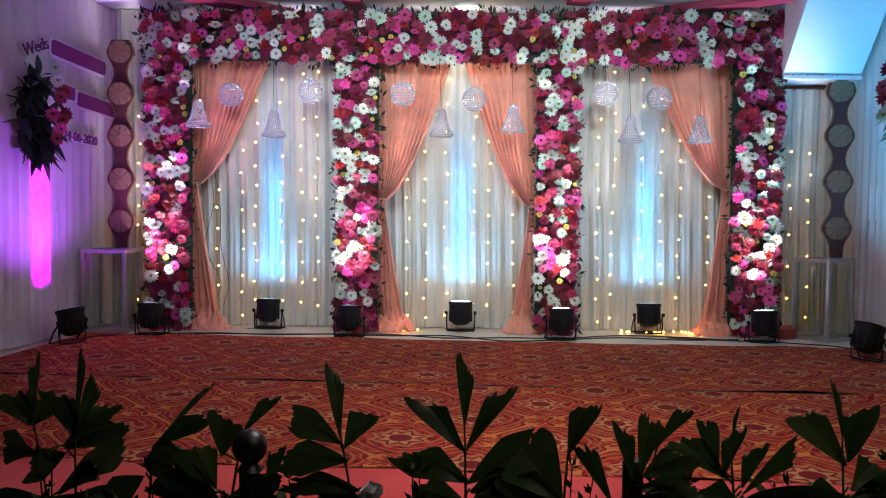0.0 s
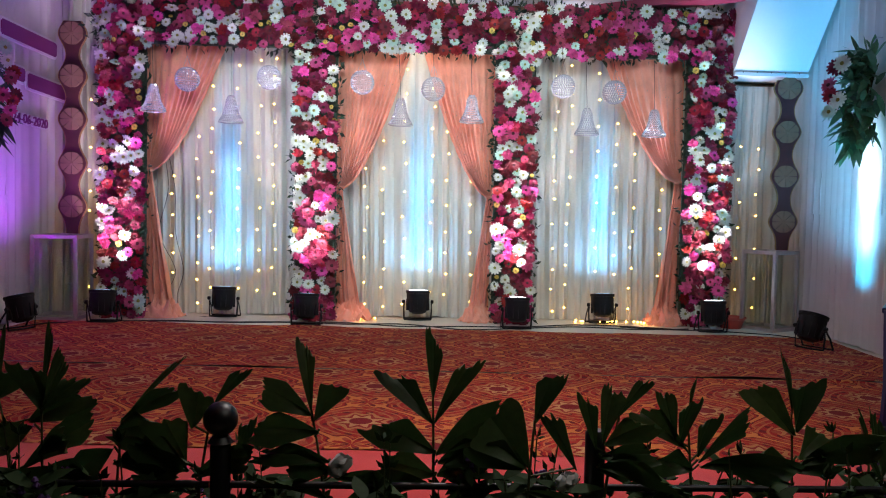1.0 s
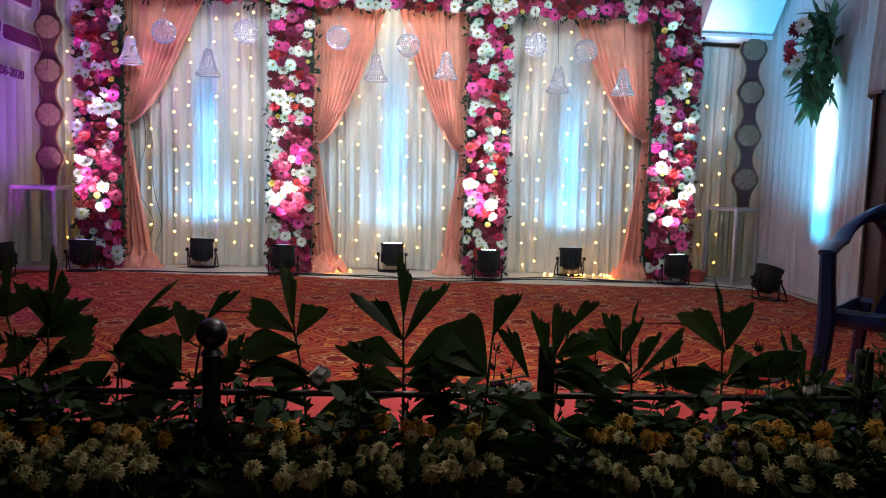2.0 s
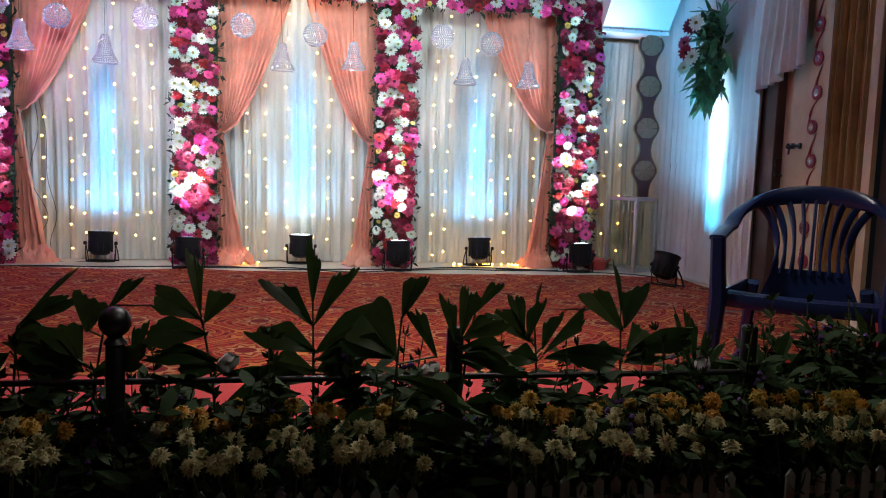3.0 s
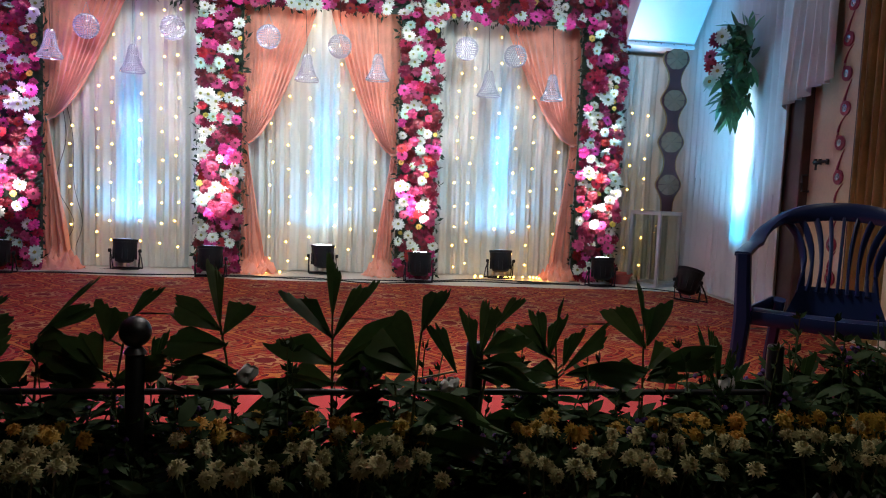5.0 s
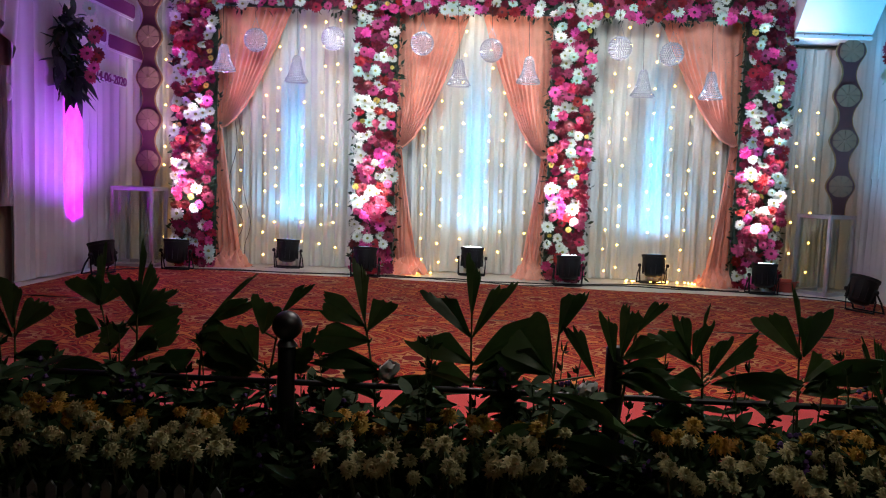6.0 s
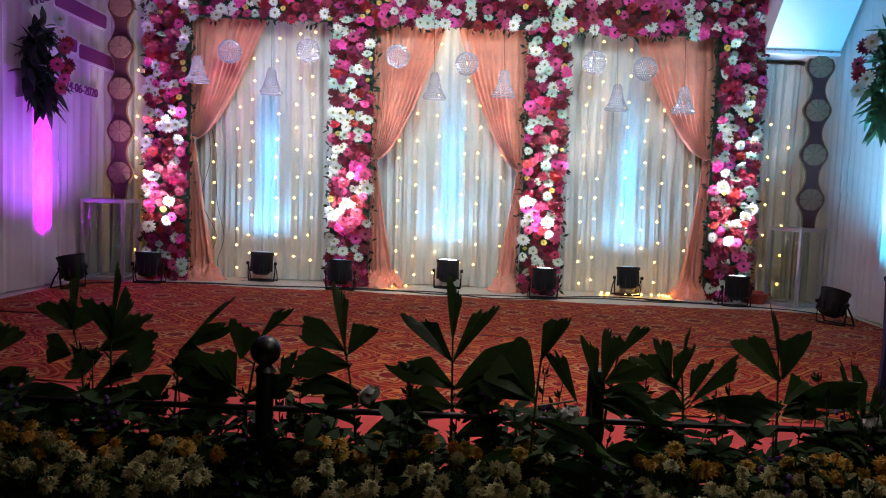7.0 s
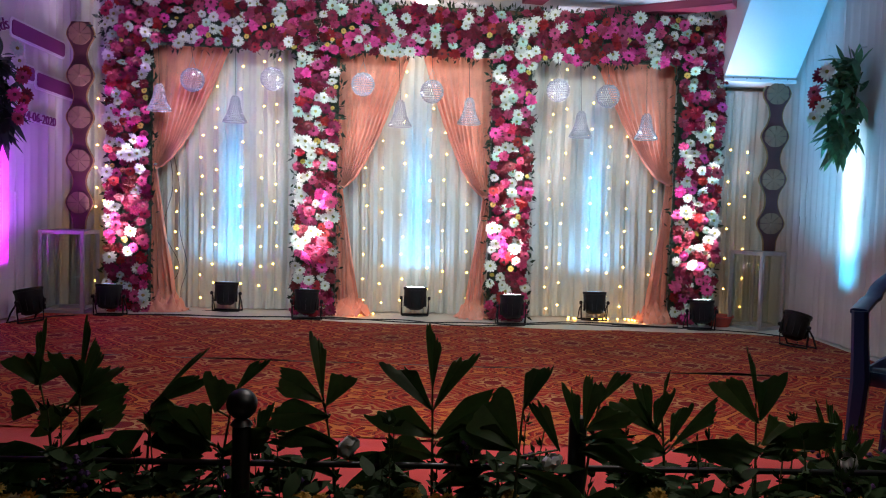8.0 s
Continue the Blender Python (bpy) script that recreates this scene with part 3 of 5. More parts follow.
FLOWERS = {}
for c, key in enumerate(PETALS):
    dark = key in ("crimson", "red", "rose", "pink")
    FLOWERS[key] = [flower_mesh("flower", PETALS[key], CENTRE_DARK if dark else CENTRE_GREEN, 0.051, 13, 9, c * 3),
                    flower_mesh("flower", PETALS[key], CENTRE_DARK if dark else CENTRE_GREEN, 0.045, 15, 11, c * 3 + 1)]
def ruffled_mesh(petals, radius, seed):
    """A double bloom: four rings of wavy cupped petals round a closed heart."""
    rng = random.Random(seed)
    g = Geo()
    for n, r, low, lift in ((11, 1.0, 0.05, 0.10), (10, 0.82, 0.14, 0.34), (8, 0.58, 0.24, 0.55), (5, 0.34, 0.30, 0.66)):
        for k in range(n):
            a = 2 * math.pi * (k + rng.uniform(-0.25, 0.25)) / n + r * 3
            d, sd, z = Vector((math.cos(a), math.sin(a), 0)), Vector((-math.sin(a), math.cos(a), 0)), Vector((0, 0, radius))
            rr = radius * r * rng.uniform(0.85, 1.1)
            w = rr * 2.4 / n ** 0.5 * 0.52
            up = lift + rng.uniform(-0.06, 0.06)
            pts = [d * rr * 0.1 + z * low, d * rr * 0.6 - sd * w * 0.5 + z * (low + up) * 0.55, d * rr * 0.62 + z * ((low + up) * 0.5 - 0.04), d * rr * 0.6 + sd * w * 0.5 + z * (low + up) * 0.55,
                   d * rr * 0.92 - sd * w * 0.42 + z * (up + rng.uniform(-0.05, 0.08)), d * rr + z * (up - rng.uniform(0.0, 0.09)), d * rr * 0.92 + sd * w * 0.42 + z * (up + rng.uniform(-0.05, 0.08))]
            g.add(pts, [(0, 2, 1), (0, 3, 2), (1, 2, 5, 4), (2, 3, 6, 5)])
    return g.mesh("flower", petals)


for c, key in enumerate(("crimson", "red", "pink", "rose")):
    FLOWERS[key] += [ruffled_mesh(PETALS[key], 0.050, 60 + c), ruffled_mesh(PETALS[key], 0.045, 70 + c)]
MIX = ["white"] * 17 + ["mint"] * 7 + ["crimson"] * 26 + ["red"] * 12 + ["pink"] * 18 + ["rose"] * 14 + ["yellow"] * 5


def leaf_scatter(g, rng, n, place, size, spread=1.0):
    """Adds n small pointed, folded leaves."""
    for _ in range(n):
        q, out = place(rng)
        d = Vector((rng.uniform(-1, 1), rng.uniform(-1, 1) * spread, rng.uniform(-1, 1))) + Vector(out)
        d.normalize()
        s = d.cross(Vector((rng.uniform(-1, 1), rng.uniform(-1, 1), rng.uniform(-1, 1)))).normalized()
        u = s.cross(d)
        k = size * rng.uniform(0.6, 1.3)
        q = Vector(q)
        pts = [q, q + d * k * 0.45 - s * k * 0.2 + u * k * 0.06, q + d * k * 0.5, q + d * k * 0.45 + s * k * 0.2 + u * k * 0.06, q + d * k]
        g.add(pts, [(0, 1, 2), (0, 2, 3), (1, 4, 2), (2, 4, 3)])


def flower_band(name, x0, x1, z0, z1, y, seed, label, count):
    """A flower-covered band of the frame: board, foliage and its flowers."""
    rng = random.Random(seed)
    e = empty(name, (x0 + x1) / 2, y, z0, label=label, category="flower decoration", group="flower frame")
    w, h = x1 - x0, z1 - z0
    part("board", Geo().box(0, 0.05, h / 2, w * 0.86, 0.05, h * 0.98 - 0.001, chamfer=0.01), FOLIAGE, e)
    g = Geo()
    leaf_scatter(g, rng, int(1500 * w * h + 150), lambda r: ((r.uniform(-w / 2, w / 2) * 1.02, r.uniform(-0.01, 0.06), r.uniform(0.01, h)), (0, -0.8, 0)), 0.055)
    # sprigs that stick out past the edge
    leaf_scatter(g, rng, 45, lambda r: ((r.choice((-1, 1)) * w * r.uniform(0.44, 0.54), r.uniform(0, 0.06), r.uniform(0.02, h)), (0, -0.3, 0.2)), 0.05)
    if w > h:
        leaf_scatter(g, rng, 190, lambda r: ((r.uniform(-w / 2, w / 2), r.uniform(0, 0.05), h + r.uniform(-0.03, 0.035)), (0, -0.2, 0.9)), 0.05)
        leaf_scatter(g, rng, 100, lambda r: ((r.uniform(-w / 2, w / 2), r.uniform(0, 0.05), r.uniform(-0.03, 0.03)), (0, -0.3, -0.9)), 0.05)
    part("foliage", g, FOLIAGE, e, smooth=False)
    spots = []
    tries = 0
    while len(spots) < count and tries < 9000:
        tries += 1
        q = (rng.uniform(-w / 2 + 0.035, w / 2 - 0.035), rng.uniform(0.02 if h > w else -0.005, h - 0.02))
        if all((q[0] - s[0]) ** 2 + (q[1] - s[1]) ** 2 > 0.050 ** 2 for s in spots):
            spots.append(q)
    whites = []
    for q in spots:
        key = rng.choice(MIX)
        near = any((q[0] - s[0]) ** 2 + (q[1] - s[1]) ** 2 < 0.085 ** 2 for s in whites)
        if near and rng.random() < 0.15:
            key = "white"
        if key == "white":
            whites.append(q)
        out = rng.uniform(-0.075, -0.01)
        tilt = pose(0, 0, 0, 90 + rng.gauss(-4, 24), rng.gauss(0, 22), 0)
        m = Matrix.Translation((q[0], out, q[1])) @ tilt @ pose(0, 0, 0, 0, 0, rng.uniform(0, 360)) @ Matrix.Scale(rng.uniform(0.78, 1.14) * (0.5 if key == "yellow" else 1), 4)
        part("flower", rng.choice(FLOWERS[key]), None, e, m=m)
    return e


for i, (a, b) in enumerate([(-2.245, -1.895), (-0.85, -0.50), (0.628, 0.968), (2.06, 2.435)]):
    flower_band("flower_pillar", a, b, 0.0, 2.03, 5.62, 20 + i, "upright pillar covered with crimson, pink and white gerbera flowers", 215)
for i, (a, b) in enumerate([(-2.27, -0.68), (-0.68, 0.80), (0.80, 2.44)]):
    flower_band("flower_beam", a, b, 2.0, 2.345, 5.60, 40 + i, "overhead beam covered with crimson, pink and white gerbera flowers", 205)


# ---- hanging crystal orbs and bells ----
def bead(r):
    bm = bmesh.new()
    bmesh.ops.create_icosphere(bm, subdivisions=1, radius=r)
    v, f = [tuple(q.co) for q in bm.verts], [tuple(q.index for q in p.verts) for p in bm.faces]
    bm.free()
    return v, f


BV, BF = bead(0.0068)


def bead_rows(rows):
    g = Geo()
    for j, (r, z) in enumerate(rows):
        n = max(1, int(2 * math.pi * r / 0.0170))
        for k in range(n):
            a = 2 * math.pi * (k + 0.5 * (j % 2)) / n
            m = pose(r * math.cos(a), r * math.sin(a), z, 37 * k, 61 * k, 17 * j)
            g.add([m @ Vector(q) for q in BV], BF)
    return g.mesh("beads", CRYSTAL, smooth=False)


ORB = bead_rows([(0.083 * math.cos(t), 0.083 * math.sin(t)) for t in (radians(-84 + i * 168 / 14) for i in range(15))])
BELL = bead_rows([(0.020, 0.205), (0.030, 0.192), (0.036, 0.177), (0.039, 0.162), (0.041, 0.147), (0.043, 0.132), (0.046, 0.117), (0.050, 0.102),
                  (0.054, 0.087), (0.059, 0.072), (0.065, 0.057), (0.072, 0.042), (0.081, 0.028), (0.090, 0.014), (0.094, 0.0)])


def pendant(name, x, z, length, beads, shape_label):
    e = empty(name, x, 5.505, z, rz=(x * 77) % 60, label=shape_label, category="hanging ornament", group="crystal pendants")
    part("bead_shell", beads, None, e, m=Matrix.Scale(1.0 if name == "crystal_orb" else 0.9, 4))
    top = 0.088 if name == "crystal_orb" else 0.19
    ring = Geo()
    if name == "crystal_orb":
        for s in (-1, 1):
            ring.tube([(s * 0.045, 0, 0.068), (0, 0.0, 0.165)], 0.0014, 4)
        ring.tube([(0, -0.045, 0.068), (0, 0, 0.165)], 0.0014, 4)
        top = 0.165
    else:
        ring.tube([(0.085 * math.cos(a), 0.085 * math.sin(a), -0.006) for a in (2 * math.pi * k / 24 for k in range(25))], 0.003, 5)
    part("wire_frame", ring, WIRE, e)
    part("cord", Geo().tube([(0, 0, top - 0.01), (0, 0.03, 2.06 - z if length is None else top + length)], 0.0016, 4), CABLE, e)


for x, z in ((-1.58, 1.731), (-1.0, 1.76), (-0.335, 1.745), (0.178, 1.711), (1.121, 1.758), (1.50, 1.727)):
    pendant("crystal_orb", x, z, None, ORB, "round silver crystal-bead orb hung on a cord")
for x, z in ((-1.818, 1.505), (-1.268, 1.437), (-0.055, 1.45), (0.46, 1.487), (1.303, 1.418), (1.80, 1.42)):
    pendant("crystal_bell", x, z, None, BELL, "silver crystal-bead bell hung on a cord")


# ---- par lights ----
def par_geo():
    fins = []
    body = Geo().lathe([(0.045, -0.085), (0.075, -0.07), (0.088, -0.02), (0.098, 0.03), (0.100, 0.095), (0.094, 0.10)], 24)
    for k in range(12):
        a = 2 * math.pi * k / 12
        fins.append(Geo().box(0, 0, 0, 0.016, 0.008, 0.10, m=pose(0.094 * math.cos(a), 0.094 * math.sin(a), -0.005, 0, 0, math.degrees(a))))
    rim = Geo().lathe([(0.094, 0.094), (0.106, 0.096), (0.107, 0.118), (0.090, 0.120), (0.088, 0.104)], 24)
    lens = Geo().lathe([(0.089, 0.100), (0.089, 0.119), (0.05, 0.124), (0.005, 0.125)], 24)
    yoke, stand = Geo(), Geo()
    for s in (-1, 1):
        yoke.tube([(s * 0.119, 0, 0.02), (s * 0.122, 0.0, -0.05), (s * 0.116, -0.005, -0.135)], 0.009, 4, flat=0.5)
        stand.tube([(s * 0.119, 0, 0.02), (s * 0.125, 0.06, -0.06), (s * 0.125, 0.10, -0.14)], 0.009, 4, flat=0.5)
    yoke.tube([(-0.118, -0.005, -0.135), (0, -0.01, -0.139), (0.118, -0.005, -0.135)], 0.009, 4)
    stand.tube([(-0.126, 0.10, -0.14), (0, 0.105, -0.1405), (0.126, 0.10, -0.14)], 0.009, 4)
    return body, rim, lens, yoke, stand, fins


def par_light(x, y, rz, tilt, lit, label, rnd=0):
    e = empty("par_light", x, y, 0.129, rz, label=label, category="stage light", group="par stage lights")
    e.scale = (0.86, 0.86, 0.86)
    body, rim, lens, yoke, stand, fins = par_geo()
    m = pose(0, 0, 0.0, tilt)
    b = part("body", body, BLACK, e, m=m)
    part("rim", rim, BLACK, b)
    for fin in fins:
        part("fin", fin, BLACK, b)
    part("lens", lens, LENS_ON if lit else LENS_DIM, b, "lit white lens" if lit else "dim bluish lens")
    part("yoke", yoke, BLACK, e)
    part("stand", stand, BLACK, e)
    for s in (-1, 1):
        part("knob", Geo().lathe([(0.008, 0), (0.016, 0.004), (0.016, 0.022), (0.012, 0.026)], 10, m=pose(s * 0.112, 0, 0.02, 0, s * 90, 0)), BLACK, e)


for i, px in enumerate(PARS_BACK):
    par_light(px, 5.68, 2 * i - 2, -4 if i == 1 else -7, i == 1, "black par stage light on a folded yoke facing up the curtain")
for i, px in enumerate(PARS_FRONT):
    par_light(px, 5.31, 3 - 2 * i, -7 if i > 1 else -8, i > 1, "black par stage light on a folded yoke below a flower pillar")
par_light(2.60, 4.66, -62, -20, False, "black par stage light turned to the side curtain")
par_light(-2.47, 4.93, 66, -14, False, "black par stage light turned to the side curtain")


# ---- cables ----
def cable(name, pts, r=0.004, label="black power cable lying along the stage edge"):
    path = []
    for i in range(len(pts) - 1):
        p0, p1, p2, p3 = (Vector(pts[max(0, min(len(pts) - 1, i + k))]) for k in (-1, 0, 1, 2))
        for k in range(8):
            t = k / 8
            path.append(0.5 * (2 * p1 + (p2 - p0) * t + (2 * p0 - 5 * p1 + 4 * p2 - p3) * t * t + (3 * p1 - p0 - 3 * p2 + p3) * t ** 3))
    path.append(Vector(pts[-1]))
    whole(name, Geo().tube(path, r, 6), CABLE, label, "cable", group="cables")


rng = random.Random(5)
for k in range(2):
    cable("cable", [(-2.1 + i * 0.42, 5.36 + 0.10 * k + rng.uniform(-0.11, 0.13), 0.0045 + 0.001 * k) for i in range(11)])
cable("cable", [(1.6, 5.5, 0.005), (1.9, 5.42, 0.005), (2.3, 5.36, 0.005), (2.5, 5.25, 0.01), (2.62, 5.2, 0.01), (2.75, 5.0, 0.012), (2.7, 4.8, 0.012)])
cable("cable", [(-2.3, 5.3, 0.006), (-2.42, 5.2, 0.012), (-2.5, 5.05, 0.014)])
for k in range(2):
    cable("cable", [(-1.83 + 0.03 * k, 5.81, 1.22), (-1.80 + 0.05 * k, 5.81, 0.95), (-1.86 + 0.12 * k, 5.80, 0.62), (-1.74 + 0.06 * k, 5.80, 0.34), (-1.80 + 0.08 * k, 5.78, 0.14),
                    (-1.66, 5.74, 0.006), (-1.45, 5.72, 0.006)], 0.0022, "thin black cable hanging in front of the curtain")


# ---- fairy lights ----
BULB_MESH = Geo().lathe([(0.002, -0.008), (0.0072, -0.004), (0.0084, 0.001), (0.0056, 0.006), (0.0016, 0.009)], 8).mesh("bulb", BULB)


def fairy_string(x, y, z0, z1, seed, gap=0.165):
    rng = random.Random(seed)
    e = empty("fairy_light_string", x, y, 0, label="string of warm white fairy lights hanging before the curtain", category="string lights", group="fairy lights")
    n = int((z1 - z0) / 0.08)
    path = [(0.012 * noise.noise(Vector((i * 0.4, seed, 0))), 0.004, z0 + (z1 - z0) * i / n) for i in range(n + 1)]
    part("wire", Geo().tube(path, 0.0012, 4), WIRE, e)
    z = z0 + rng.uniform(0.02, gap)
    while z < z1:
        part("bulb", BULB_MESH, None, e, m=pose(rng.uniform(-0.014, 0.014), -0.006, z, rng.uniform(-70, 70), rng.uniform(-60, 60)))
        z += gap * rng.uniform(0.75, 1.3)


sd = 100
for a, b, n in ((-1.84, -0.90, 6), (-0.42, 0.58, 6), (1.03, 2.02, 6)):
    for i in range(n):
        sd += 1
        fairy_string(a + (b - a) * (i + 0.5) / n + 0.03 * math.sin(sd * 2.3), 5.815, 0.05, 1.98, sd)
for x in (-2.37, -2.31):
    sd += 1
    fairy_string(x, 5.80, 0.05, 1.72, sd)
for x in (2.57, 2.71):
    sd += 1
    fairy_string(x, 5.80, 0.02, 1.56, sd, 0.2)
for fx0, fx1, fn in ((-0.42, -0.05, 8), (1.28, 1.95, 20)):
    sd += 1
    rng = random.Random(sd)
    e = empty("fairy_light_string", fx0, 5.72, 0, label="end of a warm fairy light string heaped on the floor", category="string lights", group="fairy lights")
    pts = [(i * (fx1 - fx0) / 24, 0.04 * math.sin(i * 1.9 + sd), 0.004) for i in range(25)]
    part("wire", Geo().tube(pts, 0.0012, 4), WIRE, e)
    for i in range(fn):
        part("bulb", BULB_MESH, None, e, m=pose(rng.uniform(0, fx1 - fx0), rng.uniform(-0.05, 0.05), 0.013, 90, 0, rng.uniform(0, 360)))


# ---- rosette totems on glass pedestals ----
def rosette_petal():
    a0, a1 = 2 * math.pi * 0.04 / 8, 2 * math.pi * 0.96 / 8
    ring = [(0.012, a0), (0.080, a0), (0.082, (a0 * 3 + a1) / 4), (0.083, (a0 + a1) / 2), (0.082, (a0 + a1 * 3) / 4), (0.080, a1), (0.012, a1)]
    pts = [(r * math.cos(a), yy - (0.006 if 0.02 < r < 0.075 else 0), r * math.sin(a)) for yy in (-0.014, -0.026) for r, a in ring]
    m = len(ring)
    return Geo().add(pts, [tuple(range(m, 2 * m)), tuple(reversed(range(m)))] + [(i, (i + 1) % m, m + (i + 1) % m, m + i) for i in range(m)]).mesh("petal", ROSETTE, smooth=False)


ROSETTE_PETAL = rosette_petal()


def totem(x, y, z0, z1, discs, rz):
    e = empty("rosette_totem", x, y, z0, rz, label="dark maroon wavy board with tan wooden rosettes on a glass pedestal", category="decoration", group="rosette totems")

    def half(z):
        return max([0.040] + [0.040 + 0.058 * math.exp(-((z - d) / 0.085) ** 2) for d in discs])
    n = 90
    zs = [z0 + (z1 - z0) * i / n for i in range(n + 1)]
    for name, grow, y0, y1, material in (("board", 0.0, -0.012, 0.012, TOTEM), ("gold_edge", 0.008, -0.006, 0.006, GOLD_EDGE)):
        pts = []
        for z in zs:
            h = half(z) + grow
            pts += [(-h, y0, z - z0), (h, y0, z - z0), (h, y1, z - z0), (-h, y1, z - z0)]
        faces = [(i * 4 + k, i * 4 + (k + 1) % 4, i * 4 + 4 + (k + 1) % 4, i * 4 + 4 + k) for i in range(n) for k in range(4)]
        faces += [(3, 2, 1, 0), tuple(n * 4 + k for k in range(4))]
        part(name, Geo().add(pts, faces), material, e)
    for d in discs:
        r = part("rosette", Geo().lathe([(0.078, -0.001), (0.078, 0.004), (0.02, 0.006)], 24, m=pose(0, -0.012, 0, 90)), TOTEM, e, m=pose(0, 0, d - z0))
        for k in range(8):
            part("petal", ROSETTE_PETAL, None, r, m=pose(0, 0, 0, 0, -45 * k))
        part("boss", Geo().lathe([(0.014, 0.0), (0.012, 0.012), (0.004, 0.015)], 8, m=pose(0, -0.018, 0, 90)), ROSETTE, r)


def glass_pedestal(x, y, rz, w, d, h):
    e = empty("glass_pedestal", x, y, 0, rz, label="empty aluminium-framed glass pedestal box", category="pedestal", group="glass pedestals")
    t = 0.026
    for sx in (-1, 1):
        for sy in (-1, 1):
            part("post", Geo().box(sx * (w - t) / 2, sy * (d - t) / 2, h / 2, t, t, h, chamfer=0.003), ALU, e)
    for z in (t / 2, h - t / 2):
        for s in (-1, 1):
            part("rail", Geo().box(0, s * (d - t) / 2, z, w - 2 * t, t * 0.9, t), ALU, e)
            part("rail", Geo().box(s * (w - t) / 2, 0, z, t * 0.9, d - 2 * t, t), ALU, e)
    for s in (-1, 1):
        part("pane", Geo().box(0, s * (d - t) / 2, h / 2, w - 2 * t, 0.004, h - 2 * t), GLASS, e)
        part("pane", Geo().box(s * (w - t) / 2, 0, h / 2, 0.004, d - 2 * t, h - 2 * t), GLASS, e)
    part("top_pane", Geo().box(0, 0, h - 0.006, w - 2 * t, d - 2 * t, 0.006), GLASS, e)


glass_pedestal(-2.47, 5.55, 2, 0.32, 0.34, 0.605)
glass_pedestal(2.735, 5.555, 30, 0.29, 0.29, 0.595)
totem(-2.446, 5.66, 0.607, 2.15, (2.06, 1.753, 1.442, 1.121, 0.806), 0)
totem(2.817, 5.56, 0.597, 1.86, (1.80, 1.477, 1.148, 0.81), -8)

e = empty("red_tub", 2.47, 5.60, 0, label="low red plastic tub on the floor", category="tub")
part("bowl", Geo().lathe([(0.075, 0.0), (0.10, 0.07), (0.112, 0.075), (0.112, 0.085), (0.098, 0.082), (0.072, 0.012)], 24), RED_TUB, e)


# ---- wall bouquets ----
def lance_leaf(g, base, tip, w, droop, seed):
    """A long folded leaf blade."""
    base, tip = Vector(base), Vector(tip)
    d = tip - base
    s = d.cross(Vector((0.3 * math.sin(seed), -0.4, 1))).normalized()
    n = 6
    pts = []
    for i in range(n + 1):
        t = i / n
        c = base + d * t + Vector((0, 0, -droop * t * t))
        ww = w * math.sin(math.pi * min(1, 0.08 + t * 0.92)) * (1 - 0.25 * t)
        pts += [c - s * ww, c + Vector((0, -0.006, -0.004)) * (1 if i < n else 0), c + s * ww]
    g.add(pts, [(i * 3 + k, i * 3 + k + 1, i * 3 + 4 + k, i * 3 + 3 + k) for i in range(n) for k in range(2)])


def bouquet(x, y, z, face, h, seed, flowers, leaf_material, shift, leaves, reach, label):
    rng = random.Random(seed)
    e = empty("wall_bouquet", x, y, z, label=label, category="bouquet", group="wall bouquets")
    for i in range(leaves):
        a, up, r = rng.uniform(0, 2 * math.pi), rng.uniform(-1, 1), math.sqrt(rng.random())
        girth = math.sqrt(max(0.05, 1 - 0.8 * up * up))
        b = Vector((face * (0.11 + 0.10 * r * math.cos(a) * girth), 0.15 * r * math.sin(a) * girth, up * h * 0.36))
        way = Vector((face * rng.uniform(-0.3, 1.0), rng.uniform(-1, 1), rng.uniform(-1.3, 0.6) + 0.5 * up)).normalized()
        t = b + way * rng.uniform(0.09, reach)
        t.x = face * max(0.015, face * t.x)
        g = Geo()
        lance_leaf(g, b, t, rng.uniform(0.018, 0.034), rng.uniform(0.0, 0.05), i)
        part("leaf", g, leaf_material, e)
    stems = Geo()
    for i in range(14):
        stems.tube(bez((face * 0.02, rng.uniform(-0.04, 0.04), 0.25 * h), (face * 0.09, rng.uniform(-0.08, 0.08), 0), (face * 0.07, rng.uniform(-0.13, 0.13), -h * rng.uniform(0.3, 0.5)), 5), 0.003, 4)
    part("greenery", stems, STALK, e)
    part("hanger", Geo().tube([(face * 0.08, 0, 0.26), (face * 0.02, 0, 0.36), (-face * 0.07, 0, 0.37)], 0.004, 5), WIRE, e)
    for dy, dz, key in flowers:
        dy += shift
        m = Matrix.Translation((face * 0.30, dy, dz)) @ pose(0, 0, 0, 90, 0, 90 if face > 0 else -90) @ pose(0, 0, 0, rng.uniform(-25, 25), face * -35 + rng.uniform(-12, 12), 0)
        part("flower", FLOWERS[key][0], None, e, m=m @ Matrix.Scale(1.0 if face > 0 else 1.15, 4))


# west spray: its shade is in the leaf colour
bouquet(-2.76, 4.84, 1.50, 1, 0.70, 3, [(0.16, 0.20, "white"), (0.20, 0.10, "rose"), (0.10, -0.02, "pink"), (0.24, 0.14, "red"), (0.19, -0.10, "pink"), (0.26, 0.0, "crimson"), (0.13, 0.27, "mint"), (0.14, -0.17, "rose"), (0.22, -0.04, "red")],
        SHADED_LEAF, -0.26, 200, 0.19, "leafy wall spray in a shaded leaf colour with pink and red gerberas")
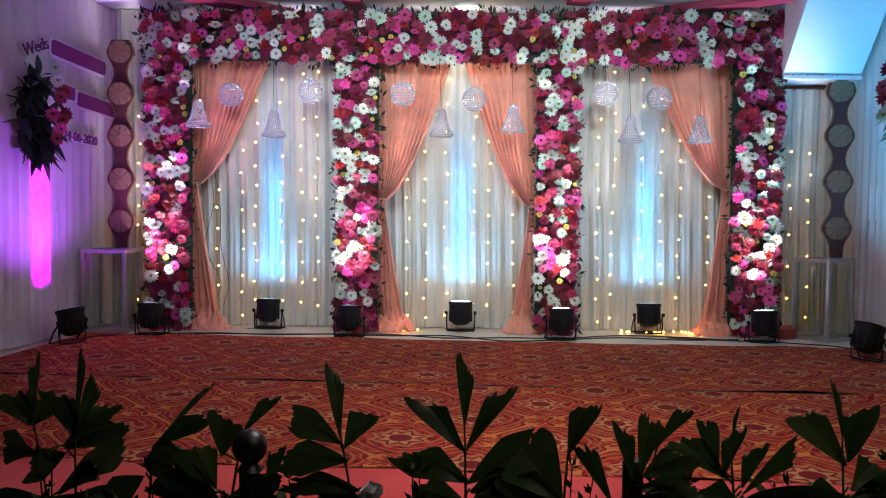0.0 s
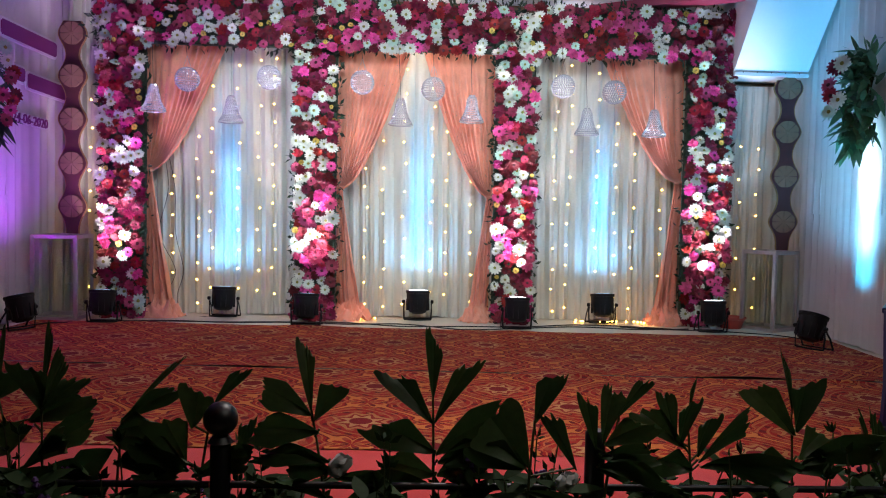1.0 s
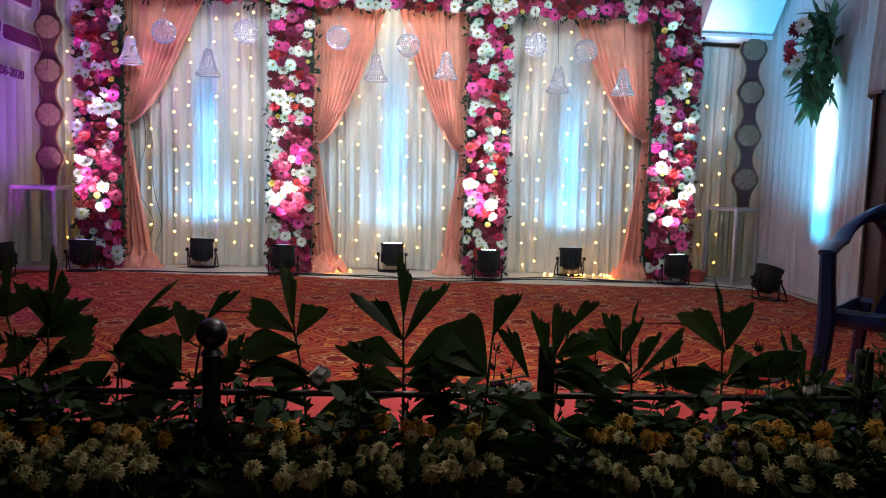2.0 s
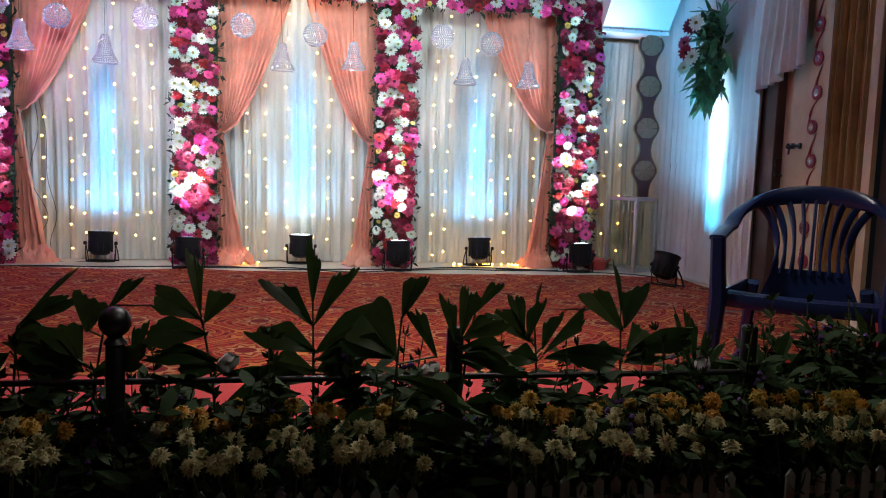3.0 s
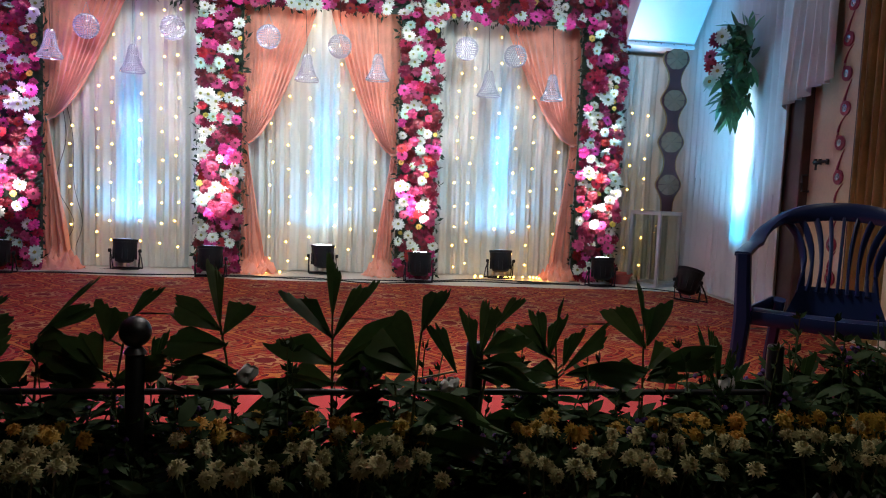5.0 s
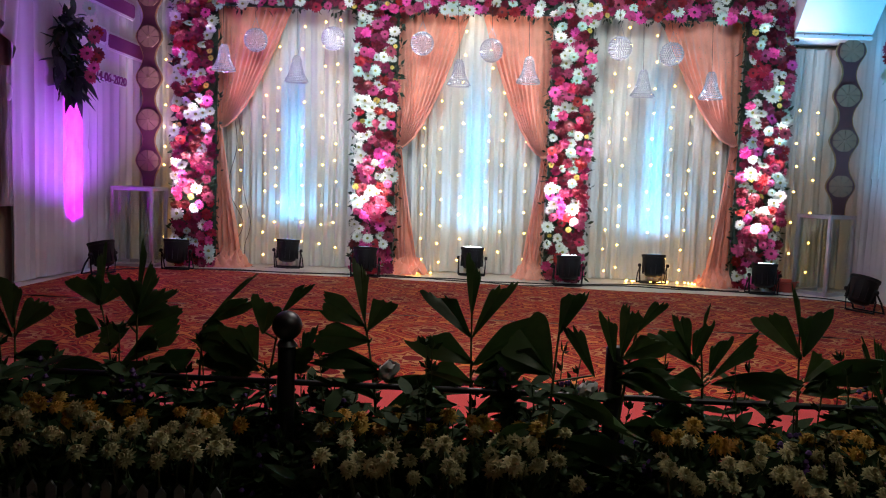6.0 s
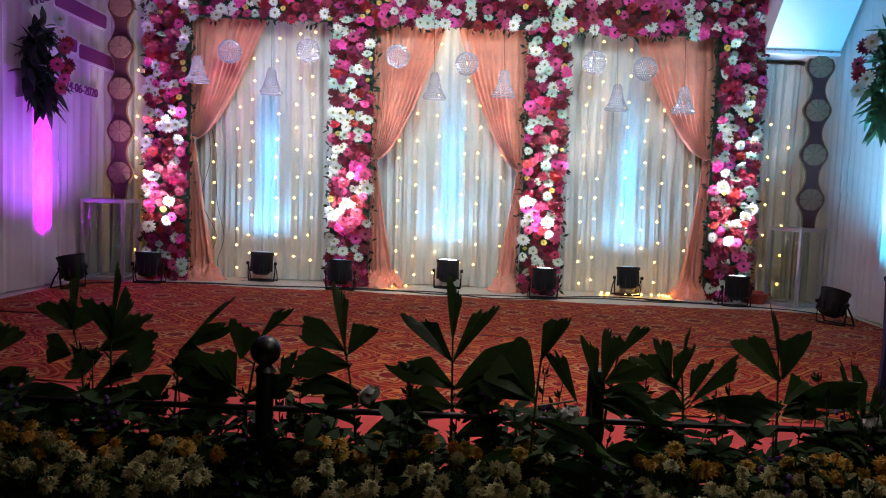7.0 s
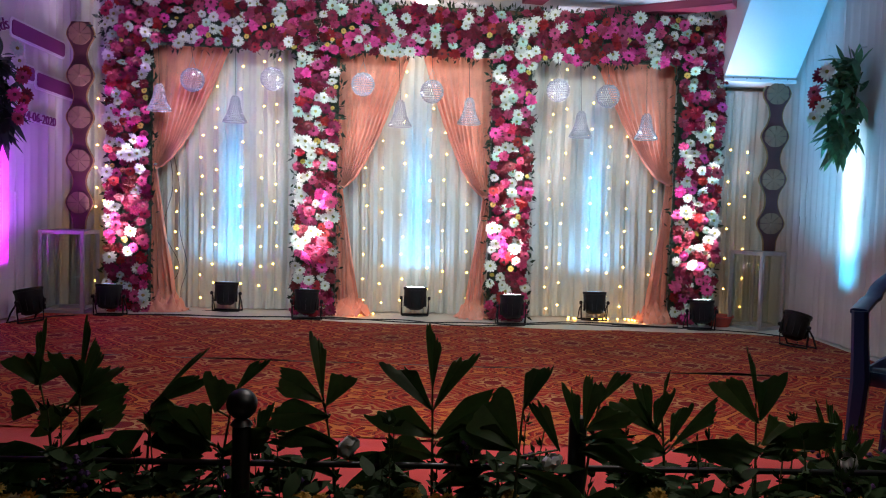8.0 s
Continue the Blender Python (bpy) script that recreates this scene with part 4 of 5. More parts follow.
bouquet(2.95, 4.64, 1.62, -1, 0.78, 8, [(0.20, 0.16, "crimson"), (0.12, 0.17, "white"), (0.24, -0.01, "red"), (0.15, -0.05, "white"), (0.25, -0.11, "mint"), (0.27, 0.06, "rose")],
        BOUQUET_LEAF, -0.25, 250, 0.20, "long green leafy wall spray with white and red gerberas")


# ---- lettering on the side wall ----
def text_mesh(body, size, depth, swell=0.0):
    cu = bpy.data.curves.new("letters", "FONT")
    cu.body, cu.size, cu.extrude, cu.align_x, cu.align_y = body, size, depth, "CENTER", "CENTER"
    cu.offset = swell
    ob = bpy.data.objects.new("letters", cu)
    scene.collection.objects.link(ob)
    bpy.context.view_layer.update()
    me = bpy.data.meshes.new_from_object(ob.evaluated_get(bpy.context.evaluated_depsgraph_get()))
    bpy.data.objects.remove(ob)
    return me


def wall_sign(y, z, tilt, body, size, label, bars=None):
    m = Matrix.Translation((wall_west_x(y) + 0.05, y, z)) @ pose(0, 0, 0, 90, 0, 90 - 6) @ pose(0, 0, 0, 0, 0, tilt)
    e = new("wall_sign")
    e.matrix_basis = m
    tagged(e, label, "sign", "wall lettering")
    if bars:
        for i, (bx, by, bw, bh) in enumerate(bars):
            part("backing", Geo().box(bx, by, 0.004, bw + 0.035, bh + 0.035, 0.008, chamfer=0.02), SIGN_WHITE, e)
            part("bar", Geo().box(bx, by, 0.013, bw, bh, 0.008, chamfer=0.014), SIGN_PURPLE, e)
    else:
        me = text_mesh(body, size, 0.004)
        me.materials.append(SIGN_PURPLE)
        rim = text_mesh(body, size, 0.003, 0.0085)
        rim.materials.append(SIGN_WHITE)
        part("backing", rim, None, e, m=Matrix.Translation((0, 0, 0.001)))
        part("letters", me, None, e, m=Matrix.Translation((0, 0, 0.0085)))
    return e


wall_sign(5.42, 1.965, -3, "", 0, "purple plain nameplate bar edged in white on the wall", [(0, 0, 0.66, 0.10)])
wall_sign(5.50, 1.68, -3, "", 0, "purple plain nameplate bars edged in white on the wall", [(-0.25, 0.01, 0.20, 0.09), (0.14, -0.01, 0.50, 0.10)])
wall_sign(4.24, 1.96, 4, "", 0, "purple plain nameplate bar edged in white on the wall", [(0, 0, 0.5, 0.08)])
wall_sign(4.93, 1.945, 22, "Weds", 0.115, "purple foam word edged in white on the wall")
wall_sign(5.43, 1.40, -2, "24-06-2020", 0.092, "purple foam date edged in white on the wall")


# ---- side door with its swag, ornament strip and gold drape ----
d = empty("door_1", 3.05, 4.12, 0, label="beige side door with a dark frame and a tower bolt", category="door", kind="structure")
part("frame", Geo().box(0, 0.035, 1.05, 0.10, 0.16, 2.1, chamfer=0.006), DARK_DOOR, d, "dark wooden door frame")
leaf = part("leaf", Geo().box(0.03, -0.20, 1.03, 0.04, 0.38, 2.06, chamfer=0.004), BEIGE, d)
bolt = Geo().tube([(0.0, -0.10, 0.98), (0.0, -0.24, 0.985)], 0.009, 8).tube([(0.0, -0.17, 0.98), (-0.03, -0.17, 0.965), (-0.035, -0.175, 0.93)], 0.007, 6)
for by in (-0.11, -0.16, -0.23):
    bolt.box(0.002, by, 0.982, 0.012, 0.016, 0.034)
part("tower_bolt", bolt, STEEL, leaf, "steel tower bolt", m=pose(-0.0, 0, 0))
part("handle", Geo().tube([(0.0, -0.05, 0.90), (-0.04, -0.055, 0.90), (-0.045, -0.06, 0.85), (-0.04, -0.065, 0.80), (0.0, -0.07, 0.80)], 0.008, 8), STEEL, leaf, "worn metal handle")

frame_board = empty("ornament_strip", 3.0, 3.70, 0, label="beige upright board with maroon scroll ornaments and mirror studs", category="decoration")
part("board", Geo().box(0.02, -0.012, 1.05, 0.03, 0.18, 2.1, chamfer=0.004), BEIGE, frame_board)
for i in range(10):
    z = 0.30 + i * 0.196
    dy = 0.012 * math.sin(i * 2.1)
    part("ring", Geo().lathe([(0.026, 0), (0.043, 0.002), (0.043, 0.010), (0.028, 0.014)], 20, m=pose(0.004, dy, z, 0, -90)), MAROON, frame_board)
    part("stud", Geo().lathe([(0.027, 0.0), (0.025, 0.012), (0.010, 0.018)], 16, m=pose(0.003, dy, z, 0, -90)), MIRROR_DOT, frame_board)
    sg = 1 if i % 2 else -1
    path = bez((0.002, dy + 0.028, z + 0.01), (0.002, dy + 0.03 - 0.02 * sg, z + 0.10), (0.002, dy - 0.03, z + 0.16), 10)
    part("scroll", Geo().tube(path, [0.010 - 0.0008 * k for k in range(11)], 5), MAROON, frame_board)
whole("trim", Geo().box(3.02, 3.565, 1.05, 0.05, 0.045, 2.1), DARK_DOOR, "dark upright wooden trim", "trim", "structure")


def pilaster():
    """Upright gold moulding: half-round ribs and hollows of several widths, run straight up."""
    e = empty("gold_pilaster", 2.99, 3.54, 0, label="dull gold upright pilaster with ribbed mouldings", category="pilaster", kind="structure")
    y = 0.0
    for wide, out in ((0.034, 0.030), (0.016, 0.010), (0.052, 0.042), (0.020, 0.012), (0.040, 0.030), (0.014, 0.006), (0.062, 0.038), (0.020, 0.010), (0.044, 0.022)):
        n = 8
        ring = [(-out * math.sin(math.pi * k / n) - 0.004, -y - wide * k / n) for k in range(n + 1)] + [(0.028, -y - wide), (0.028, -y)]
        m = len(ring)
        pts = [(px, py, z) for z in (0.0, 2.43) for px, py in ring]
        part("rib", Geo().add(pts, [tuple(range(m)), tuple(reversed(range(m, 2 * m)))] + [(i, m + i, m + (i + 1) % m, (i + 1) % m) for i in range(m)]), GOLD_PAINT, e)
        y += wide


pilaster()
whole("trim", Geo().box(2.985, 3.195, 1.2, 0.03, 0.06, 2.4), BEIGE, "thin pale upright trim", "trim", "structure")
studs = bpy.data.objects["wall_east_3"]
STUD = Geo().lathe([(0.030, 0), (0.026, 0.014), (0.012, 0.024), (0.003, 0.026)], 12).mesh("stud", DARK_WALL)
for i in range(14):
    for j in range(12):
        part("stud", STUD, None, studs, m=pose(3.019, 3.02 - i * 0.20 - (0.02 if j % 2 else 0), 0.18 + j * 0.185, 0, -90))


def swag(u, v, seed=1):
    """Gathered cloth over the door head, lower on the side of the curtain."""
    y = 4.235 - u * 0.455
    bottom = 1.31 + 0.15 * u ** 0.8 + 0.012 * math.sin(u * 12)
    z = 2.40 + (bottom - 2.40) * v
    ph = u * 6 * 2 * math.pi + 3 * v * (1 - u) + 3 * noise.noise(Vector((u * 4, v * 1.5, seed)))
    return (2.962 - 0.015 * math.sin(v * 2.4) + 0.024 * math.sin(ph) * (0.5 + v * 0.8), y - 0.03 * v * math.sin(v * 2) * u, z)


part("cloth", solid(swag, 110, 40, 0.005, 0), SWAG_CLOTH, empty("swag_curtain", label="grey satin swag gathered over the side door", category="curtain", group="door swags"))


def swag_w(u, v):
    y = 4.37 - u * 0.95
    bottom = 1.36 + 0.75 * u ** 0.7
    z = 2.40 + (bottom - 2.40) * v
    ph = u * 8 * 2 * math.pi + 2 * noise.noise(Vector((u * 4, v * 1.5, 7)))
    return (wall_west_x(4.2) + 0.04 + 0.05 * math.sin(v * 2.4) + 0.022 * math.sin(ph) * (0.4 + v * 0.8), y, z)


def tail(u, v):
    z = 1.34 - v * 0.85
    w = 0.04 + 0.07 * v + 0.02 * math.sin(v * 14)
    ph = u * 4 * 2 * math.pi
    return (wall_west_x(4.2) + 0.05 + 0.018 * math.sin(ph), 4.30 + (u - 0.5) * w, z)


e = empty("swag_curtain", label="grey satin swag with a knotted tail beside the doorway", category="curtain", group="door swags")
part("cloth", solid(swag_w, 120, 40, 0.005, 0), SWAG_CLOTH, e)
part("tail", solid(tail, 50, 30, 0.005, 0), SWAG_CLOTH, e)
part("knot", Geo().lathe([(0.02, -0.05), (0.034, -0.02), (0.036, 0.015), (0.02, 0.05)], 14, m=pose(wall_west_x(4.2) + 0.055, 4.30, 1.18)), SWAG_CLOTH, e)


# ---- blue plastic armchair ----
def armchair(x, y, rz):
    e = empty("plastic_chair", x, y, 0, rz, label="navy blue moulded plastic armchair standing on red carpet", category="chair")
    e.scale = (0.938, 0.904, 0.926)

    def ribbon(path, w, h, ref=(0, 0, 1)):
        g = Geo()
        k = len(path)
        path = [Vector(p) for p in path]
        pts = []
        for i, q in enumerate(path):
            t = (path[min(i + 1, k - 1)] - path[max(i - 1, 0)]).normalized()
            s = t.cross(Vector(ref)).normalized()
            u = s.cross(t)
            ww, hh = (w[i] if isinstance(w, list) else w) / 2, (h[i] if isinstance(h, list) else h) / 2
            for a, b in ((-1, -0.6), (-0.6, -1), (0.6, -1), (1, -0.6), (1, 0.6), (0.6, 1), (-0.6, 1), (-1, 0.6)):
                pts.append(q + s * a * ww + u * b * hh)
        g.add(pts, [(i * 8 + j, i * 8 + (j + 1) % 8, i * 8 + 8 + (j + 1) % 8, i * 8 + 8 + j) for i in range(k - 1) for j in range(8)])
        g.add(pts[:8], [tuple(reversed(range(8)))]).add(pts[-8:], [tuple(range(8))])
        return g

    # the arched top rail runs on into both arms
    rail = []
    for i in range(33):
        t = -1 + 2 * i / 32
        a = t * math.pi / 2
        px = 0.285 * (math.sin(a) if abs(t) < 1 else t) 
        depth = math.cos(a) ** 0.75 if abs(t) < 1 else 0
        py = 0.02 + 0.26 * depth
        pz = 0.645 + 0.135 * depth ** 1.1
        rail.append((px, py, pz))
    front = [(-0.292, -0.24 + 0.052 * k, 0.615 + 0.006 * k) for k in range(5)]
    rail = front + rail + [(-p[0], p[1], p[2]) for p in reversed(front)]
    n = len(rail)
    widths = [0.055 - 0.027 * math.exp(-((i - n / 2) / 9) ** 2) for i in range(n)]
    heights = [0.022 + 0.050 * math.exp(-((i - (n - 1) / 2) / 9.5) ** 4) for i in range(n)]
    part("arm_rail", ribbon(rail, widths, heights), BLUE, e)
    for k in range(7):
        t = (k - 3) / 3
        top = Vector((t * 0.150, 0.275 - 0.03 * t * t, 0.755 - 0.02 * t * t))
        bot = Vector((t * 0.105, 0.205 - 0.012 * t * t, 0.455))
        mid = Vector((t * 0.080, 0.228, 0.62))
        part("slat", ribbon(bez(top, mid, bot, 8), 0.012, 0.026), BLUE, e)
    for k, s in enumerate((-1, 1)):
        part("side_slat", ribbon(bez((s * 0.205, 0.235, 0.73), (s * 0.105, 0.22, 0.64), (s * 0.135, 0.20, 0.445), 8), 0.014, 0.03), BLUE, e)
    part("lower_back", Geo().sheet(12, 5, lambda u, v: ((u - 0.5) * (0.27 + 0.10 * (1 - v)), 0.205 - 0.10 * (abs(u - 0.5)) ** 2 + 0.004, 0.345 + v * 0.13))
         .sheet(12, 5, lambda u, v: ((0.5 - u) * (0.27 + 0.10 * (1 - v)), 0.222 - 0.10 * (abs(u - 0.5)) ** 2, 0.345 + v * 0.13)), BLUE, e)

    def seat(u, v):
        px, py = (u - 0.5) * (0.50 - 0.06 * v), -0.23 + v * 0.45
        return (px, py, 0.425 - 0.065 * v - 0.02 * math.sin(u * math.pi) * math.sin(v * math.pi) - 0.025 * max(0, 1 - v / 0.12) ** 2)
    part("seat", Geo().sheet(18, 18, seat).sheet(18, 18, lambda u, v: Vector(seat(1 - u, v)) + Vector((0, 0, -0.012))), BLUE, e)
    part("apron", ribbon([(-0.25, -0.232, 0.385), (0, -0.24, 0.38), (0.25, -0.232, 0.385)], 0.014, 0.05), BLUE, e)
    for s in (-1, 1):
        part("front_leg", ribbon([(s * 0.288, -0.235, 0.618), (s * 0.283, -0.235, 0.50), (s * 0.275, -0.24, 0.38), (s * 0.285, -0.25, 0.2), (s * 0.295, -0.26, 0.012)], [0.05, 0.052, 0.058, 0.05, 0.042], [0.055, 0.055, 0.062, 0.052, 0.045], (0, 1, 0)), BLUE, e)
        part("back_leg", ribbon([(s * 0.205, 0.20, 0.41), (s * 0.215, 0.22, 0.34), (s * 0.235, 0.27, 0.18), (s * 0.25, 0.31, 0.012)], 0.045, 0.05, (0, 1, 0)), BLUE, e)
        part("side_apron", ribbon([(s * 0.262, -0.21, 0.395), (s * 0.235, 0.21, 0.395)], 0.014, 0.05), BLUE, e)


armchair(1.825, 2.005, -39)

# red and white carton and dark case behind the chair
e = empty("carton", 2.66, 2.42, 0, 30, label="red and white printed carton on the floor", category="box")
part("body", Geo().box(0, 0, 0.10, 0.30, 0.24, 0.19, chamfer=0.003), CARTON_RED, e)
part("panel", Geo().box(0.03, -0.1215, 0.11, 0.12, 0.003, 0.12), CARTON_WHITE, e)
part("stripe", Geo().box(-0.09, -0.1215, 0.06, 0.08, 0.003, 0.05), CARTON_WHITE, e)
part("lid", Geo().box(0, 0, 0.215, 0.32, 0.26, 0.035, chamfer=0.004), BLACK, e)

# clamp stand
e = empty("clamp_stand", 1.875, 1.42, 0, label="black metal stand pole with a clamp head", category="stand")
part("pole", Geo().lathe([(0.019, 0.0), (0.019, 0.50), (0.015, 0.51), (0.015, 0.62)], 12), BLACK, e)
part("collar", Geo().lathe([(0.017, 0.555), (0.024, 0.56), (0.024, 0.585), (0.017, 0.59)], 12), STEEL, e)
part("clamp", Geo().box(0.01, 0, 0.645, 0.05, 0.05, 0.07, chamfer=0.008).box(0.05, 0, 0.67, 0.06, 0.035, 0.025, chamfer=0.005), BLACK, e)
part("foot", Geo().lathe([(0.10, 0.0), (0.10, 0.010), (0.02, 0.022)], 20), BLACK, e)


# ---- steel rail in front of the stage ----
RAIL_Y = 1.16
posts = [-1.01, -0.31, 0.388, 1.09]
e = empty("steel_railing", 0, RAIL_Y, 0, label="low polished steel railing with ball-topped posts", category="railing")
for px in posts:
    ball = px == -0.31
    p = part("post", Geo().lathe([(0.019, 0.0), (0.019, 0.405 if ball else 0.43), (0.016, 0.41 if ball else 0.435)], 16), STEEL, e, m=pose(px, 0, 0))
    if ball:
        part("collar", Geo().lathe([(0.014, 0.40), (0.024, 0.405), (0.014, 0.418)], 16), STEEL, p)
        part("ball", Geo().lathe([(max(0.002, 0.032 * math.cos(t)), 0.448 + 0.032 * math.sin(t)) for t in (radians(-88 + i * 176 / 14) for i in range(15))], 24), STEEL, p)
    part("base_flange", Geo().lathe([(0.045, 0.0), (0.045, 0.006), (0.022, 0.012)], 18), STEEL, p)
for z in (0.325, 0.19):
    for a, b in zip(posts, posts[1:]):
        part("rail", Geo().tube([(a + 0.02, 0, z), (b - 0.02, 0, z)], 0.0065, 12), STEEL, e)


# ---- fishtail palms along the rail ----
def palm(x, y, crown, leaflets, seed=[0]):
    """crown: the stalk's top, aside and up; leaflets: aside, height, degrees from upright, length, width."""
    seed[0] += 1
    rng = random.Random(seed[0] * 31)
    e = empty("fishtail_palm", x, y, 0, label="dark green fishtail palm with ragged wedge leaves", category="plant", group="fishtail palms")
    top = max([crown[1]] + [q[1] for q in leaflets])
    part("stalk", Geo().tube(bez((0, 0.0, 0.0), (0.0, 0.0, top * 0.55), (crown[0], 0, top), 12), [0.0050 - 0.00026 * i for i in range(13)], 6), STALK, e)
    low = []
    for k in range(5):
        side = -1 if k % 2 else 1
        low.append((0.004 * side, 0.17 + 0.045 * k * (top / 0.45) * rng.uniform(0.8, 1.1), side * rng.uniform(48, 105), rng.uniform(0.10, 0.15), rng.uniform(0.040, 0.062)))
    for n, (px, pz, deg, length, width) in enumerate(list(leaflets) + low):
        a = radians(deg)
        d, s = Vector((math.sin(a), 0, math.cos(a))), Vector((math.cos(a), 0, -math.sin(a)))
        lean = rng.uniform(-0.35, 0.25) if n < len(leaflets) else rng.uniform(-0.9, -0.1)
        skew = (0.55 if deg > 0 else -0.55) * rng.uniform(0.3, 0.9) * (-1 if rng.random() < 0.25 else 1)
        notch = rng.uniform(0.0, 0.10)
        jag = [rng.uniform(-0.09, 0.045) - (notch if k in (5, 6) else 0) for k in range(13)]

        def blade(u, v):
            peak = 0.84 if abs(deg) < 50 else 0.66
            prof = (v / peak) ** 0.9 if v < peak else 1 - (0.12 if abs(deg) < 50 else 0.38) * ((v - peak) / (1 - peak)) ** 1.4
            wide = 1.12 * width * (0.05 + 0.95 * prof)
            end = length * (1.04 + v * v * skew * (u - 0.5) + (jag[int(u * 12 + 0.5)] if v > 0.99 else 0))
            c = d * (v * end) + s * ((u - 0.5) * wide)
            c.y += lean * v * v * length - 0.18 * width * abs(u - 0.5) * 2 + 0.0008 * math.sin(u * 30) * v
            c.z -= 0.12 * length * v * v * abs(math.sin(a))
            return Vector((px, 0, pz)) + c
        part("leaf", Geo().sheet(12, 9, blade), PALM, e)
        part("leaf_stem", Geo().tube([(crown[0] * min(1, pz / top) ** 2, 0, pz - 0.012), (px, 0.0, pz + 0.004)], 0.0022, 5), STALK, e)


palm(-0.713, 1.250, (-0.043, 0.460), [(-0.043, 0.460, -24, 0.072, 0.078), (-0.043, 0.460, 1, 0.122, 0.022), (-0.043, 0.458, 36, 0.066, 0.049), (0.018, 0.416, 60, 0.116, 0.065), (-0.044, 0.404, -68, 0.059, 0.065)])
palm(-0.660, 1.220, (-0.001, 0.453), [(0.001, 0.448, -11, 0.088, 0.066), (-0.001, 0.453, 7, 0.146, 0.015), (0.001, 0.448, 19, 0.104, 0.030), (0.001, 0.445, 44, 0.088, 0.038), (-0.005, 0.360, 52, 0.118, 0.053), (-0.015, 0.415, -109, 0.070, 0.058)])
palm(-0.529, 1.220, (0.019, 0.428), [(0.017, 0.422, 38, 0.159, 0.013), (0.019, 0.428, 55, 0.133, 0.038), (0.008, 0.406, 71, 0.085, 0.058), (0.004, 0.373, -118, 0.072, 0.053)])
palm(-0.376, 1.200, (0.043, 0.463), [(0.006, 0.420, 8, 0.076, 0.065), (0.043, 0.463, 37, 0.092, 0.027), (-0.005, 0.350, -25, 0.101, 0.078), (0.000, 0.339, -57, 0.115, 0.063), (0.086, 0.338, 15, 0.109, 0.027), (-0.011, 0.349, -76, 0.130, 0.063)])
palm(-0.107, 1.200, (-0.041, 0.452), [(-0.041, 0.452, -8, 0.125, 0.031), (-0.040, 0.447, -56, 0.110, 0.057), (-0.034, 0.439, 29, 0.081, 0.050), (-0.026, 0.416, -82, 0.118, 0.065), (-0.004, 0.358, -73, 0.129, 0.048), (0.000, 0.341, -77, 0.089, 0.063)])
palm(0.090, 1.227, (-0.007, 0.473), [(-0.007, 0.473, 0, 0.116, 0.032), (-0.006, 0.427, -39, 0.124, 0.053), (-0.004, 0.427, 27, 0.147, 0.040), (0.000, 0.370, -61, 0.132, 0.070), (0.000, 0.367, 50, 0.150, 0.066), (0.003, 0.326, 64, 0.102, 0.068), (0.000, 0.326, -73, 0.098, 0.064)])
palm(0.239, 1.060, (0.017, 0.475), [(0.017, 0.475, 17, 0.089, 0.044), (0.004, 0.399, -36, 0.107, 0.104), (0.092, 0.391, -26, 0.117, 0.032), (-0.001, 0.394, -60, 0.094, 0.057)])
palm(0.385, 1.130, (0.038, 0.471), [(-0.003, 0.407, -12, 0.098, 0.032), (0.009, 0.419, 8, 0.106, 0.044), (0.038, 0.471, 32, 0.084, 0.028), (0.012, 0.417, 56, 0.092, 0.056), (0.003, 0.395, 83, 0.103, 0.050), (0.000, 0.371, 82, 0.069, 0.050)])
palm(0.599, 1.200, (-0.022, 0.450), [(-0.028, 0.392, -48, 0.114, 0.054), (-0.046, 0.405, -12, 0.091, 0.036), (-0.035, 0.395, 6, 0.090, 0.038), (-0.022, 0.450, 9, 0.067, 0.008), (-0.001, 0.374, 14, 0.081, 0.038), (0.001, 0.363, 44, 0.132, 0.036), (-0.011, 0.349, -68, 0.069, 0.059)])
palm(0.813, 1.237, (-0.012, 0.448), [(-0.012, 0.448, -5, 0.114, 0.015), (-0.008, 0.408, -38, 0.125, 0.062), (-0.005, 0.416, 15, 0.098, 0.064), (0.002, 0.362, 44, 0.076, 0.073), (-0.008, 0.343, -71, 0.102, 0.060), (0.000, 0.334, 64, 0.073, 0.054)])
palm(0.985, 1.25, (0.02, 0.36), [(0.02, 0.30, -30, 0.16, 0.026), (0.02, 0.31, -10, 0.13, 0.030), (0.03, 0.30, 6, 0.10, 0.022), (0.03, 0.28, 30, 0.10, 0.03), (0.0, 0.25, -55, 0.10, 0.04)])
palm(1.24, 1.28, (0.0, 0.30), [(0.0, 0.25, -35, 0.14, 0.04), (0.0, 0.27, 5, 0.12, 0.035), (0.01, 0.26, 40, 0.14, 0.045), (0.01, 0.22, 70, 0.12, 0.05), (-0.01, 0.20, -70, 0.12, 0.05)])
palm(1.50, 1.30, (0.02, 0.32), [(0.02, 0.28, -40, 0.12, 0.05), (0.02, 0.30, -8, 0.14, 0.03), (0.02, 0.29, 25, 0.13, 0.04), (0.02, 0.25, 62, 0.12, 0.05), (0.0, 0.22, -75, 0.12, 0.05)])
palm(-0.95, 1.24, (0.0, 0.42), [(0.0, 0.38, -40, 0.11, 0.07), (0.0, 0.40, -5, 0.10, 0.05), (0.01, 0.39, 35, 0.09, 0.06), (0.0, 0.33, 70, 0.11, 0.05), (-0.01, 0.31, -75, 0.10, 0.06)])
palm(-1.18, 1.22, (0.0, 0.40), [(0.0, 0.35, -30, 0.10, 0.06), (0.0, 0.37, 8, 0.10, 0.04), (0.01, 0.34, 50, 0.10, 0.06), (0.0, 0.30, -70, 0.11, 0.06)])


